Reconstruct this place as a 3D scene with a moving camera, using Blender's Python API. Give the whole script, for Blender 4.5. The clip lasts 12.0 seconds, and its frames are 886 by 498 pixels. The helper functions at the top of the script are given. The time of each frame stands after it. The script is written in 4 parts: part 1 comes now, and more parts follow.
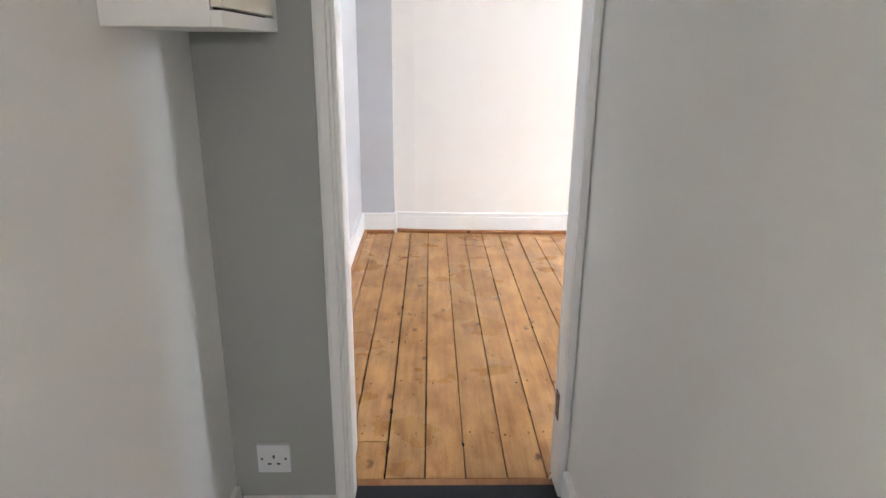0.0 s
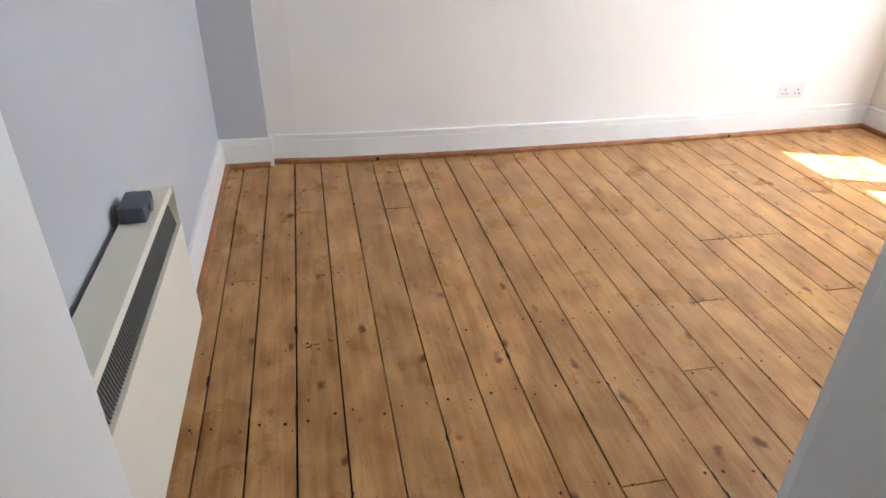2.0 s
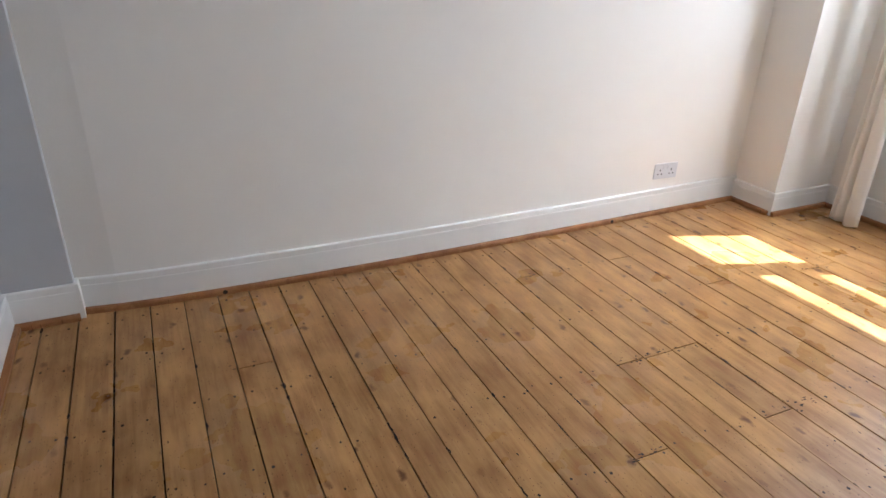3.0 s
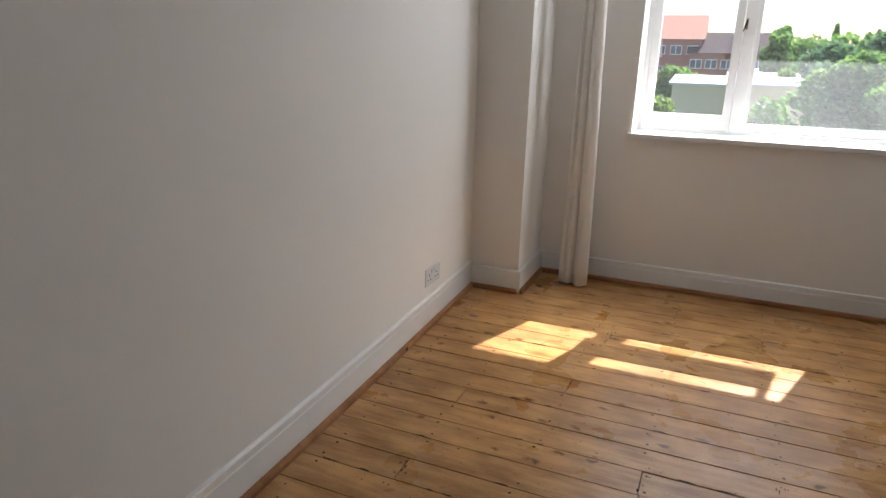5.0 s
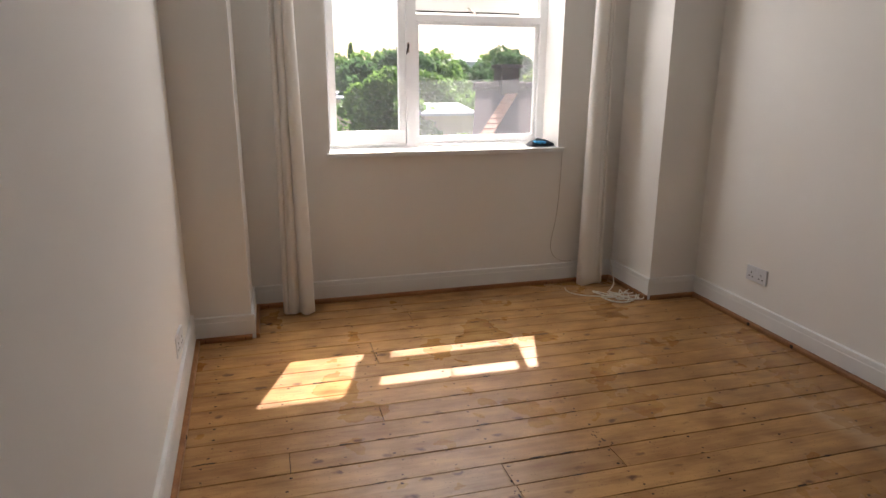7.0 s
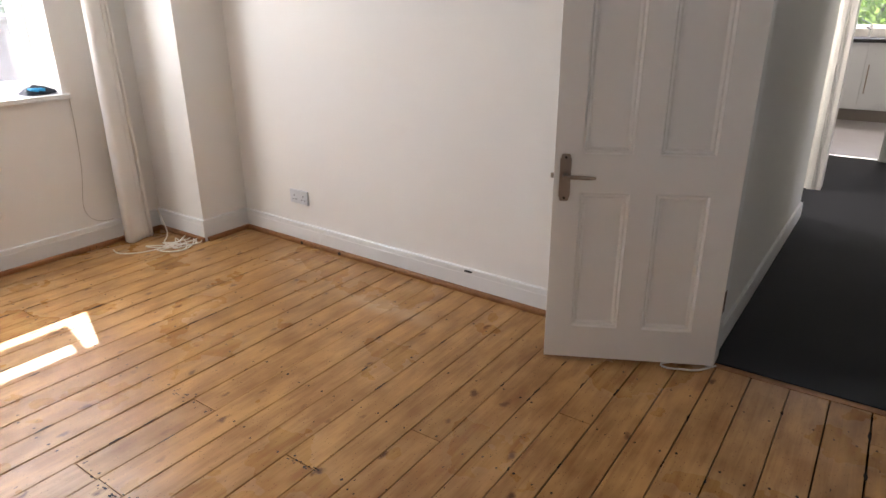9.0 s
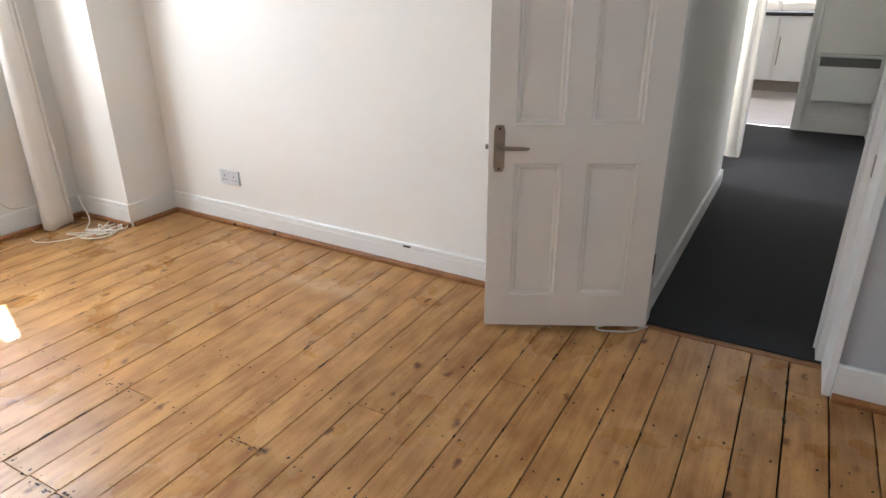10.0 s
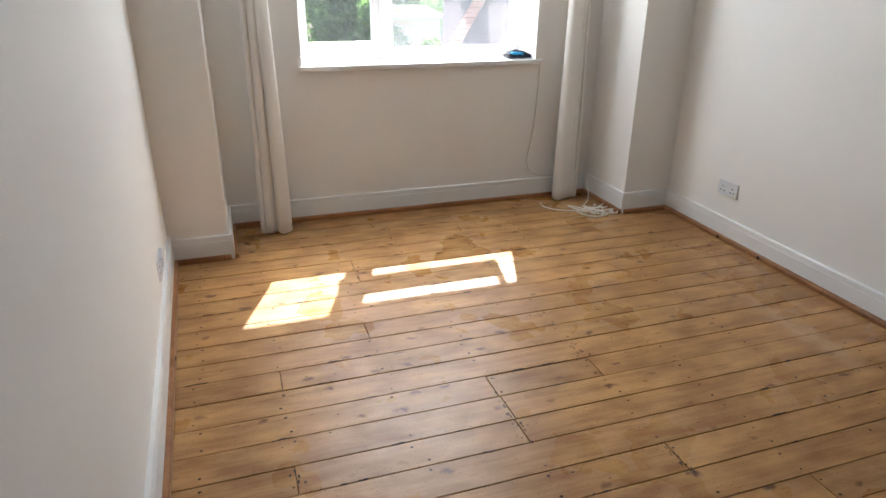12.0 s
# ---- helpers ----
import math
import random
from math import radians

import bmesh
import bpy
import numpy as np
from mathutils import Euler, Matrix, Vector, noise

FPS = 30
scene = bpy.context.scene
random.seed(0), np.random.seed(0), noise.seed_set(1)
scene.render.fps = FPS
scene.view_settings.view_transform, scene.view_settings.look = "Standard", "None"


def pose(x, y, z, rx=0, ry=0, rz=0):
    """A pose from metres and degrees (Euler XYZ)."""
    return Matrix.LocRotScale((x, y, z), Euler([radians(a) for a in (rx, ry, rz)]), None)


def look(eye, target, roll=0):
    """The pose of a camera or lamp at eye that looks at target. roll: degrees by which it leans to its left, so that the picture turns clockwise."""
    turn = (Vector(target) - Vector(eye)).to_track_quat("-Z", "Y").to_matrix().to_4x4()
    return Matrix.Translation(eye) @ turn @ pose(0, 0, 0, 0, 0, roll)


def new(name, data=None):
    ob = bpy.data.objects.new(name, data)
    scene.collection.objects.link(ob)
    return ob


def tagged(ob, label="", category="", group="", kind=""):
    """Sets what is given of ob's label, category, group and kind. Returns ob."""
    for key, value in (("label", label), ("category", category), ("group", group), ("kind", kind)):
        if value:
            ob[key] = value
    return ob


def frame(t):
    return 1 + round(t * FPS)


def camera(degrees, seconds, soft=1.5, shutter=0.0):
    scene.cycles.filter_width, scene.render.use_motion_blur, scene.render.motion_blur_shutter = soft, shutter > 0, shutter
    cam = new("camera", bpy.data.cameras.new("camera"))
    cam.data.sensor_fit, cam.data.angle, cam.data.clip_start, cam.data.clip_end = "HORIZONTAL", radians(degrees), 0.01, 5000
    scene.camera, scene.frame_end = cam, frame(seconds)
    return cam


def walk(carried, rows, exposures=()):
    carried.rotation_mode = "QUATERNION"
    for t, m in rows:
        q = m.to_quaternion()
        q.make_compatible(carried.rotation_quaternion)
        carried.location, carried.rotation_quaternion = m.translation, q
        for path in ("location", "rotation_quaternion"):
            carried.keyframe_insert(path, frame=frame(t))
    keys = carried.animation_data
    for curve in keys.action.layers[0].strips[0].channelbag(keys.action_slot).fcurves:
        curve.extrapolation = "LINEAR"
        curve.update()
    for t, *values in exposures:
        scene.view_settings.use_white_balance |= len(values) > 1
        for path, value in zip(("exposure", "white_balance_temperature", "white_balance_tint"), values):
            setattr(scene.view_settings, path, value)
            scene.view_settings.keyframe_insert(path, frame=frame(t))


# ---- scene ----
cam = camera(69.8, 12.0)
PATH = [
    (0, (0.394, -0.514, 1.435), (0.434, 1.392, 0.829), 0.5),
    (0.5, (0.328, -0.115, 1.405), (0.478, 1.731, 0.65), 1.1),
    (1, (0.283, 0.264, 1.363), (0.645, 2.017, 0.47), 1.5),
    (1.5, (0.347, 0.639, 1.39), (0.724, 2.327, 0.386), 1.7),
    (2, (0.363, 0.999, 1.411), (0.726, 2.687, 0.402), 1.2),
    (2.5, (0.378, 1.313, 1.431), (0.977, 2.954, 0.458), 1.4),
    (3, (0.510, 1.637, 1.474), (1.283, 3.273, 0.628), 1.5),
    (3.5, (0.459, 1.993, 1.482), (1.681, 3.372, 0.704), 1.9),
    (5.5, (0.368, 3.478, 1.413), (2.204, 4.058, 0.872), 1.0),
    (6, (0.459, 3.784, 1.456), (2.37, 4.065, 0.937), 0.6),
    (6.5, (0.448, 4.06, 1.441), (2.374, 3.857, 0.939), 0.5),
    (8.3, (0.423, 3.936, 1.472), (1.955, 2.825, 0.825), -0.4),
    (8.5, (0.413, 3.952, 1.468), (1.808, 2.682, 0.805), -0.3),
    (9, (0.397, 3.959, 1.465), (1.475, 2.434, 0.749), -0.5),
    (9.5, (0.379, 3.967, 1.453), (1.318, 2.37, 0.699), -0.5),
    (10, (0.394, 3.974, 1.449), (1.292, 2.366, 0.669), -0.4),
    (10.5, (0.417, 3.992, 1.436), (1.578, 2.561, 0.659), -0.2),
    (11, (0.471, 4.057, 1.435), (2.02, 3.067, 0.649), 0.4),
    (11.5, (0.471, 4.071, 1.425), (2.188, 3.424, 0.628), 0.4),
    (12, (0.466, 4.098, 1.489), (2.209, 3.512, 0.704), 0.5),
]
EXPOSURES = [(0, 4.2, 5950, 14), (1.0, 4.1, 5850, 14), (2.0, 3.4, 5800, 13), (3.0, 2.75, 5750, 13), (3.7, 2.2, 5800, 13), (5.5, 1.6, 6350, 14), (6.7, 1.5, 6750, 18), (8.5, 1.95, 6700, 19), (9.5, 3.1, 6000, 14), (10.5, 3.0, 6000, 12), (11.5, 2.32, 5950, 11), (12, 2.28, 5950, 11)]
walk(cam, [(t, look(eye, target, roll)) for t, eye, target, roll in PATH], EXPOSURES)

# ---- world and sun ----
SUN_WAY = Vector((1.0, -0.37, 1.12)).normalized()
world = bpy.data.worlds.new("sky")
scene.world = world
world.use_nodes = True
wn = world.node_tree.nodes
sky = wn.new("ShaderNodeTexSky")
sky.sky_type = 'NISHITA'
sky.sun_disc = False
sky.sun_elevation = math.asin(SUN_WAY.z)
sky.sun_rotation = math.atan2(SUN_WAY.x, SUN_WAY.y)
sky.dust_density = 2.5
world.node_tree.links.new(sky.outputs[0], wn["Background"].inputs[0])
wn["Background"].inputs[1].default_value = 0.10
sun_data = bpy.data.lights.new("sun", 'SUN')
sun_data.energy, sun_data.angle, sun_data.color = 5.0, radians(0.53), (1.0, 0.965, 0.92)
sun = new("sun", sun_data)
sun.matrix_world = look(SUN_WAY * 40, (0, 0, 0))


def area_lamp(name, at, target, width, height, watts, colour=(1.0, 0.90, 0.79)):
    """Stands in a window's opening for the sky's light beyond it, or adds unseen fill."""
    d = bpy.data.lights.new(name, 'AREA')
    d.shape, d.size, d.size_y, d.energy, d.color = 'RECTANGLE', width, height, watts, colour
    ob = new(name, d)
    ob.matrix_world = look(at, target)
    return ob


area_lamp("window_daylight", (4.74, 2.85, 2.27), (1.0, 2.85, 1.10), 1.50, 0.36, 7.5, (0.92, 0.97, 1.0))
# passage fill, shining from a room made up beyond its left wall
area_lamp("side_room_fill", (-2.55, -1.9, 1.5), (0, -1.9, 1.2), 1.3, 1.2, 3.5)
# fill added to brighten the passage; the lobby has no window
area_lamp("lobby_fill", (2.36, -1.6, 1.6), (0, -1.6, 1.2), 0.6, 1.0, 9.0)
area_lamp("kitchen_daylight", (0.7, -6.60, 1.95), (0.7, -4.5, 0.6), 1.6, 0.25, 8)

# ---- materials ----


def material(name, base, rough=0.6, metal=0.0, vary=0.06, scale=3.0, grain=60.0, bump=0.05, coat=0.0, random_object=0.0):
    """A painted or plain surface: large blotches and fine grain over the base colour, with a little relief."""
    m = bpy.data.materials.new(name)
    m.use_nodes = True
    n, l = m.node_tree.nodes, m.node_tree.links
    b = n["Principled BSDF"]
    geo = n.new("ShaderNodeNewGeometry")
    big = n.new("ShaderNodeTexNoise")
    big.inputs["Scale"].default_value = scale
    big.inputs["Detail"].default_value = 4
    fine = n.new("ShaderNodeTexNoise")
    fine.inputs["Scale"].default_value = grain
    fine.inputs["Detail"].default_value = 3
    for t in (big, fine):
        l.new(geo.outputs["Position"], t.inputs["Vector"])
    mix = n.new("ShaderNodeMix")
    mix.data_type = 'RGBA'
    mix.inputs[6].default_value = (*[c * (1 - vary) for c in base], 1)
    mix.inputs[7].default_value = (*[min(1, c * (1 + vary)) for c in base], 1)
    add = n.new("ShaderNodeMath")
    add.operation = 'MULTIPLY_ADD'
    add.inputs[1].default_value = 0.3
    l.new(fine.outputs["Fac"], add.inputs[0])
    half = n.new("ShaderNodeMath")
    half.operation = 'MULTIPLY'
    half.inputs[1].default_value = 0.7
    l.new(big.outputs["Fac"], half.inputs[0])
    l.new(half.outputs[0], add.inputs[2])
    l.new(add.outputs[0], mix.inputs[0])
    out = mix.outputs[2]
    if random_object:
        info = n.new("ShaderNodeObjectInfo")
        hsv = n.new("ShaderNodeHueSaturation")
        mr = n.new("ShaderNodeMapRange")
        mr.inputs["To Min"].default_value = 1 - random_object
        mr.inputs["To Max"].default_value = 1 + random_object
        l.new(info.outputs["Random"], mr.inputs["Value"])
        l.new(mr.outputs[0], hsv.inputs["Value"])
        l.new(out, hsv.inputs["Color"])
        out = hsv.outputs[0]
    l.new(out, b.inputs["Base Color"])
    rr = n.new("ShaderNodeMapRange")
    rr.inputs["To Min"].default_value = max(0.02, rough - 0.08)
    rr.inputs["To Max"].default_value = min(1, rough + 0.08)
    l.new(big.outputs["Fac"], rr.inputs["Value"])
    l.new(rr.outputs[0], b.inputs["Roughness"])
    b.inputs["Metallic"].default_value = metal
    b.inputs["Coat Weight"].default_value = coat
    if bump:
        bp = n.new("ShaderNodeBump")
        bp.inputs["Strength"].default_value = bump
        bp.inputs["Distance"].default_value = 0.004
        l.new(fine.outputs["Fac"], bp.inputs["Height"])
        l.new(bp.outputs[0], b.inputs["Normal"])
    return m


def plank_wood(name, dark, light, rough=0.42, along_y=True, knots=True):
    """Varnished old pine: grain along the board, knots, old stains, each board its own tone."""
    m = bpy.data.materials.new(name)
    m.use_nodes = True
    n, l = m.node_tree.nodes, m.node_tree.links
    b = n["Principled BSDF"]
    geo = n.new("ShaderNodeNewGeometry")
    info = n.new("ShaderNodeObjectInfo")
    off = n.new("ShaderNodeVectorMath")
    off.operation = 'MULTIPLY_ADD'
    comb = n.new("ShaderNodeCombineXYZ")
    for k in range(3):
        l.new(info.outputs["Random"], comb.inputs[k])
    off.inputs[1].default_value = (7.3, 31.0, 5.0)
    l.new(comb.outputs[0], off.inputs[0])
    l.new(geo.outputs["Position"], off.inputs[2])
    squeeze = n.new("ShaderNodeMapping")
    squeeze.inputs["Scale"].default_value = (42, 2.6, 42) if along_y else (2.6, 42, 42)
    l.new(off.outputs[0], squeeze.inputs["Vector"])
    grain = n.new("ShaderNodeTexNoise")
    grain.inputs["Scale"].default_value = 1.0
    grain.inputs["Detail"].default_value = 6
    grain.inputs["Roughness"].default_value = 0.62
    grain.inputs["Distortion"].default_value = 0.6
    l.new(squeeze.outputs[0], grain.inputs["Vector"])
    wide = n.new("ShaderNodeMapping")
    wide.inputs["Scale"].default_value = (6, 2.4, 6) if along_y else (2.4, 6, 6)
    l.new(off.outputs[0], wide.inputs["Vector"])
    blot = n.new("ShaderNodeTexNoise")
    blot.inputs["Scale"].default_value = 2.2
    blot.inputs["Detail"].default_value = 5
    l.new(wide.outputs[0], blot.inputs["Vector"])
    ramp = n.new("ShaderNodeValToRGB")
    ramp.color_ramp.interpolation = 'EASE'
    ramp.color_ramp.elements[0].position = 0.27
    ramp.color_ramp.elements[0].color = (*dark, 1)
    ramp.color_ramp.elements[1].position = 0.70
    ramp.color_ramp.elements[1].color = (*light, 1)
    sm = n.new("ShaderNodeMath")
    sm.operation = 'MULTIPLY_ADD'
    sm.inputs[1].default_value = 0.40
    hm = n.new("ShaderNodeMath")
    hm.operation = 'MULTIPLY'
    hm.inputs[1].default_value = 0.60
    l.new(blot.outputs["Fac"], hm.inputs[0])
    l.new(grain.outputs["Fac"], sm.inputs[0])
    l.new(hm.outputs[0], sm.inputs[2])
    l.new(sm.outputs[0], ramp.inputs[0])
    col = ramp.outputs[0]
    if knots:
        km = n.new("ShaderNodeMapping")
        km.inputs["Scale"].default_value = (11.5, 6.5, 1) if along_y else (6.5, 11.5, 1)
        l.new(off.outputs[0], km.inputs["Vector"])
        vor = n.new("ShaderNodeTexVoronoi")
        vor.inputs["Scale"].default_value = 1.0
        bend = n.new("ShaderNodeTexNoise")
        bend.inputs["Scale"].default_value = 22
        bend.inputs["Detail"].default_value = 4
        l.new(off.outputs[0], bend.inputs["Vector"])
        push = n.new("ShaderNodeVectorMath")
        push.operation = 'MULTIPLY_ADD'
        push.inputs[1].default_value = (0.5, 0.42, 0)
        l.new(bend.outputs["Color"], push.inputs[0])
        l.new(km.outputs[0], push.inputs[2])
        vor.inputs["Randomness"].default_value = 1.0
        wob = n.new("ShaderNodeTexNoise")
        wob.inputs["Scale"].default_value = 14
        l.new(off.outputs[0], wob.inputs["Vector"])
        l.new(push.outputs[0], vor.inputs["Vector"])
        dist = n.new("ShaderNodeMath")
        dist.operation = 'MULTIPLY_ADD'
        dist.inputs[1].default_value = 0.16
        l.new(wob.outputs["Fac"], dist.inputs[0])
        l.new(vor.outputs["Distance"], dist.inputs[2])
        kr = n.new("ShaderNodeValToRGB")
        kr.color_ramp.elements[0].position = 0.15
        kr.color_ramp.elements[0].color = (0.92, 0.92, 0.92, 1)
        kr.color_ramp.elements[1].position = 0.28
        kr.color_ramp.elements[1].color = (0, 0, 0, 1)
        l.new(dist.outputs[0], kr.inputs[0])
        pick = n.new("ShaderNodeMath")
        pick.operation = 'GREATER_THAN'
        pick.inputs[1].default_value = 0.46
        sep = n.new("ShaderNodeSeparateColor")
        l.new(vor.outputs["Color"], sep.inputs[0])
        l.new(sep.outputs[0], pick.inputs[0])
        kk = n.new("ShaderNodeMath")
        kk.operation = 'MULTIPLY'
        l.new(kr.outputs[0], kk.inputs[0])
        l.new(pick.outputs[0], kk.inputs[1])
        kmix = n.new("ShaderNodeMix")
        kmix.data_type = 'RGBA'
        kmix.inputs[7].default_value = (dark[0] * 0.34, dark[1] * 0.22, dark[2] * 0.14, 1)
        l.new(kk.outputs[0], kmix.inputs[0])
        l.new(col, kmix.inputs[6])
        col = kmix.outputs[2]
    # old grey-brown wear and stains that run over several boards
    st = n.new("ShaderNodeTexNoise")
    st.inputs["Scale"].default_value = 2.3
    st.inputs["Detail"].default_value = 4
    st.inputs["Roughness"].default_value = 0.55
    l.new(geo.outputs["Position"], st.inputs["Vector"])
    sr = n.new("ShaderNodeMapRange")
    sr.interpolation_type = 'SMOOTHSTEP'
    sr.inputs["From Min"].default_value = 0.42
    sr.inputs["From Max"].default_value = 0.80
    sr.inputs["To Max"].default_value = 0.45
    l.new(st.outputs["Fac"], sr.inputs["Value"])
    smix = n.new("ShaderNodeMix")
    smix.data_type = 'RGBA'
    smix.inputs[7].default_value = (dark[0] * 0.8, dark[1] * 0.72, dark[2] * 0.6, 1)
    l.new(sr.outputs[0], smix.inputs[0])
    l.new(col, smix.inputs[6])
    dm = n.new("ShaderNodeMapping")
    dm.inputs["Scale"].default_value = (24, 13, 1) if along_y else (13, 24, 1)
    l.new(off.outputs[0], dm.inputs["Vector"])
    dv = n.new("ShaderNodeTexVoronoi")
    l.new(dm.outputs[0], dv.inputs["Vector"])
    ds = n.new("ShaderNodeSeparateColor")
    l.new(dv.outputs["Color"], ds.inputs[0])
    dp = n.new("ShaderNodeMath")
    dp.operation = 'GREATER_THAN'
    dp.inputs[1].default_value = 0.70
    l.new(ds.outputs[1], dp.inputs[0])
    dr = n.new("ShaderNodeMapRange")
    dr.inputs["From Min"].default_value = 0.10
    dr.inputs["From Max"].default_value = 0.26
    dr.inputs["To Min"].default_value = 0.75
    dr.inputs["To Max"].default_value = 0.0
    l.new(dv.outputs["Distance"], dr.inputs["Value"])
    dk = n.new("ShaderNodeMath")
    dk.operation = 'MULTIPLY'
    l.new(dp.outputs[0], dk.inputs[0])
    l.new(dr.outputs[0], dk.inputs[1])
    dmix = n.new("ShaderNodeMix")
    dmix.data_type = 'RGBA'
    dmix.inputs[7].default_value = (dark[0] * 0.34, dark[1] * 0.22, dark[2] * 0.15, 1)
    l.new(dk.outputs[0], dmix.inputs[0])
    l.new(smix.outputs[2], dmix.inputs[6])
    smix = dmix
    # a pale streak with a ragged edge, long in x, near the door-side wall
    sc = n.new("ShaderNodeMapping")
    sc.inputs["Location"].default_value = (-2.35 / 0.55, -1.70 / 0.13, 0)
    sc.inputs["Scale"].default_value = (1 / 0.55, 1 / 0.13, 0)
    l.new(geo.outputs["Position"], sc.inputs["Vector"])
    ln = n.new("ShaderNodeVectorMath")
    ln.operation = 'LENGTH'
    l.new(sc.outputs[0], ln.inputs[0])
    sn = n.new("ShaderNodeTexNoise")
    sn.inputs["Scale"].default_value = 9
    sn.inputs["Detail"].default_value = 5
    l.new(geo.outputs["Position"], sn.inputs["Vector"])
    sa = n.new("ShaderNodeMath")
    sa.operation = 'ADD'
    l.new(ln.outputs["Value"], sa.inputs[0])
    l.new(sn.outputs["Fac"], sa.inputs[1])
    sf = n.new("ShaderNodeMapRange")
    sf.interpolation_type = 'SMOOTHSTEP'
    sf.inputs["From Min"].default_value = 0.55
    sf.inputs["From Max"].default_value = 1.35
    sf.inputs["To Min"].default_value = 0.42
    sf.inputs["To Max"].default_value = 0.0
    l.new(sa.outputs[0], sf.inputs["Value"])
    pale_streak = n.new("ShaderNodeMix")
    pale_streak.data_type = 'RGBA'
    pale_streak.inputs[7].default_value = (0.50, 0.36, 0.22, 1)
    l.new(sf.outputs[0], pale_streak.inputs[0])
    l.new(smix.outputs[2], pale_streak.inputs[6])
    smix = pale_streak
    hsv = n.new("ShaderNodeHueSaturation")
    vr = n.new("ShaderNodeMapRange")
    vr.inputs["To Min"].default_value = 0.90
    vr.inputs["To Max"].default_value = 1.07
    l.new(info.outputs["Random"], vr.inputs["Value"])
    l.new(vr.outputs[0], hsv.inputs["Value"])
    l.new(smix.outputs[2], hsv.inputs["Color"])
    l.new(hsv.outputs[0], b.inputs["Base Color"])
    rg = n.new("ShaderNodeMapRange")
    rg.interpolation_type = 'SMOOTHSTEP'
    rg.inputs["From Min"].default_value = 0.25
    rg.inputs["From Max"].default_value = 0.75
    rg.inputs["To Min"].default_value = rough - 0.13
    rg.inputs["To Max"].default_value = rough + 0.14
    l.new(st.outputs["Fac"], rg.inputs["Value"])
    l.new(rg.outputs[0], b.inputs["Roughness"])
    b.inputs["Specular IOR Level"].default_value = 0.28
    bp = n.new("ShaderNodeBump")
    bp.inputs["Strength"].default_value = 0.12
    bp.inputs["Distance"].default_value = 0.003
    l.new(grain.outputs["Fac"], bp.inputs["Height"])
    l.new(bp.outputs[0], b.inputs["Normal"])
    return m


def glass_material(name, tint=(1, 1, 1), rough=0.0):
    m = bpy.data.materials.new(name)
    m.use_nodes = True
    b = m.node_tree.nodes["Principled BSDF"]
    b.inputs["Base Color"].default_value = (*tint, 1)
    b.inputs["Transmission Weight"].default_value = 1
    b.inputs["Roughness"].default_value = rough
    b.inputs["IOR"].default_value = 1.45
    return m


def dusty_glass(name, share):
    """Window glass with a thin film of dust that catches the sun."""
    m = glass_material(name)
    n, l = m.node_tree.nodes, m.node_tree.links
    dust = n.new("ShaderNodeBsdfTranslucent")
    dust.inputs["Color"].default_value = (0.85, 0.87, 0.9, 1)
    geo = n.new("ShaderNodeNewGeometry")
    tex = n.new("ShaderNodeTexNoise")
    tex.inputs["Scale"].default_value = 4
    tex.inputs["Detail"].default_value = 5
    l.new(geo.outputs["Position"], tex.inputs["Vector"])
    rng = n.new("ShaderNodeMapRange")
    rng.inputs["To Min"].default_value = share * 0.5
    rng.inputs["To Max"].default_value = share * 1.5
    l.new(tex.outputs["Fac"], rng.inputs["Value"])
    both = n.new("ShaderNodeMixShader")
    l.new(rng.outputs[0], both.inputs[0])
    l.new(n["Principled BSDF"].outputs[0], both.inputs[1])
    l.new(dust.outputs[0], both.inputs[2])
    l.new(both.outputs[0], n["Material Output"].inputs["Surface"])
    return m


def leaf_material(name, a, c):
    m = bpy.data.materials.new(name)
    m.use_nodes = True
    n, l = m.node_tree.nodes, m.node_tree.links
    b = n["Principled BSDF"]
    geo = n.new("ShaderNodeNewGeometry")
    mix = n.new("ShaderNodeMix")
    mix.data_type = 'RGBA'
    mix.inputs[6].default_value = (*a, 1)
    mix.inputs[7].default_value = (*c, 1)
    l.new(geo.outputs["Random Per Island"], mix.inputs[0])
    l.new(mix.outputs[2], b.inputs["Base Color"])
    b.inputs["Roughness"].default_value = 0.55
    thin = n.new("ShaderNodeBsdfTranslucent")
    warm = n.new("ShaderNodeHueSaturation")
    warm.inputs["Value"].default_value = 1.5
    l.new(mix.outputs[2], warm.inputs["Color"])
    l.new(warm.outputs[0], thin.inputs["Color"])
    both = n.new("ShaderNodeMixShader")
    both.inputs[0].default_value = 0.45
    l.new(b.outputs[0], both.inputs[1])
    l.new(thin.outputs[0], both.inputs[2])
    l.new(both.outputs[0], n["Material Output"].inputs["Surface"])
    return m


WALL = material("wall_paint_white", (0.80, 0.777, 0.735), 0.78, vary=0.025, scale=1.4, grain=120, bump=0.08)
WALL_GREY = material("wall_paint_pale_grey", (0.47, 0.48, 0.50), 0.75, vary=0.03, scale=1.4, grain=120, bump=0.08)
# grey for the passage end wall, with its shade mixed into the colour
HALL_GREY_SHADED = material("passage_grey_with_shade", (0.325, 0.33, 0.312), 0.75, vary=0.03, scale=1.4, grain=120, bump=0.08)
HALL_PAINT = material("hall_paint_off_white", (0.76, 0.755, 0.725), 0.72, vary=0.03, scale=1.2, grain=120, bump=0.08)
CEIL = material("ceiling_paint", (0.82, 0.82, 0.80), 0.8, vary=0.02, bump=0.04)
GLOSS = material("white_gloss_paint", (0.76, 0.76, 0.745), 0.32, vary=0.03, scale=6, grain=40, bump=0.06)
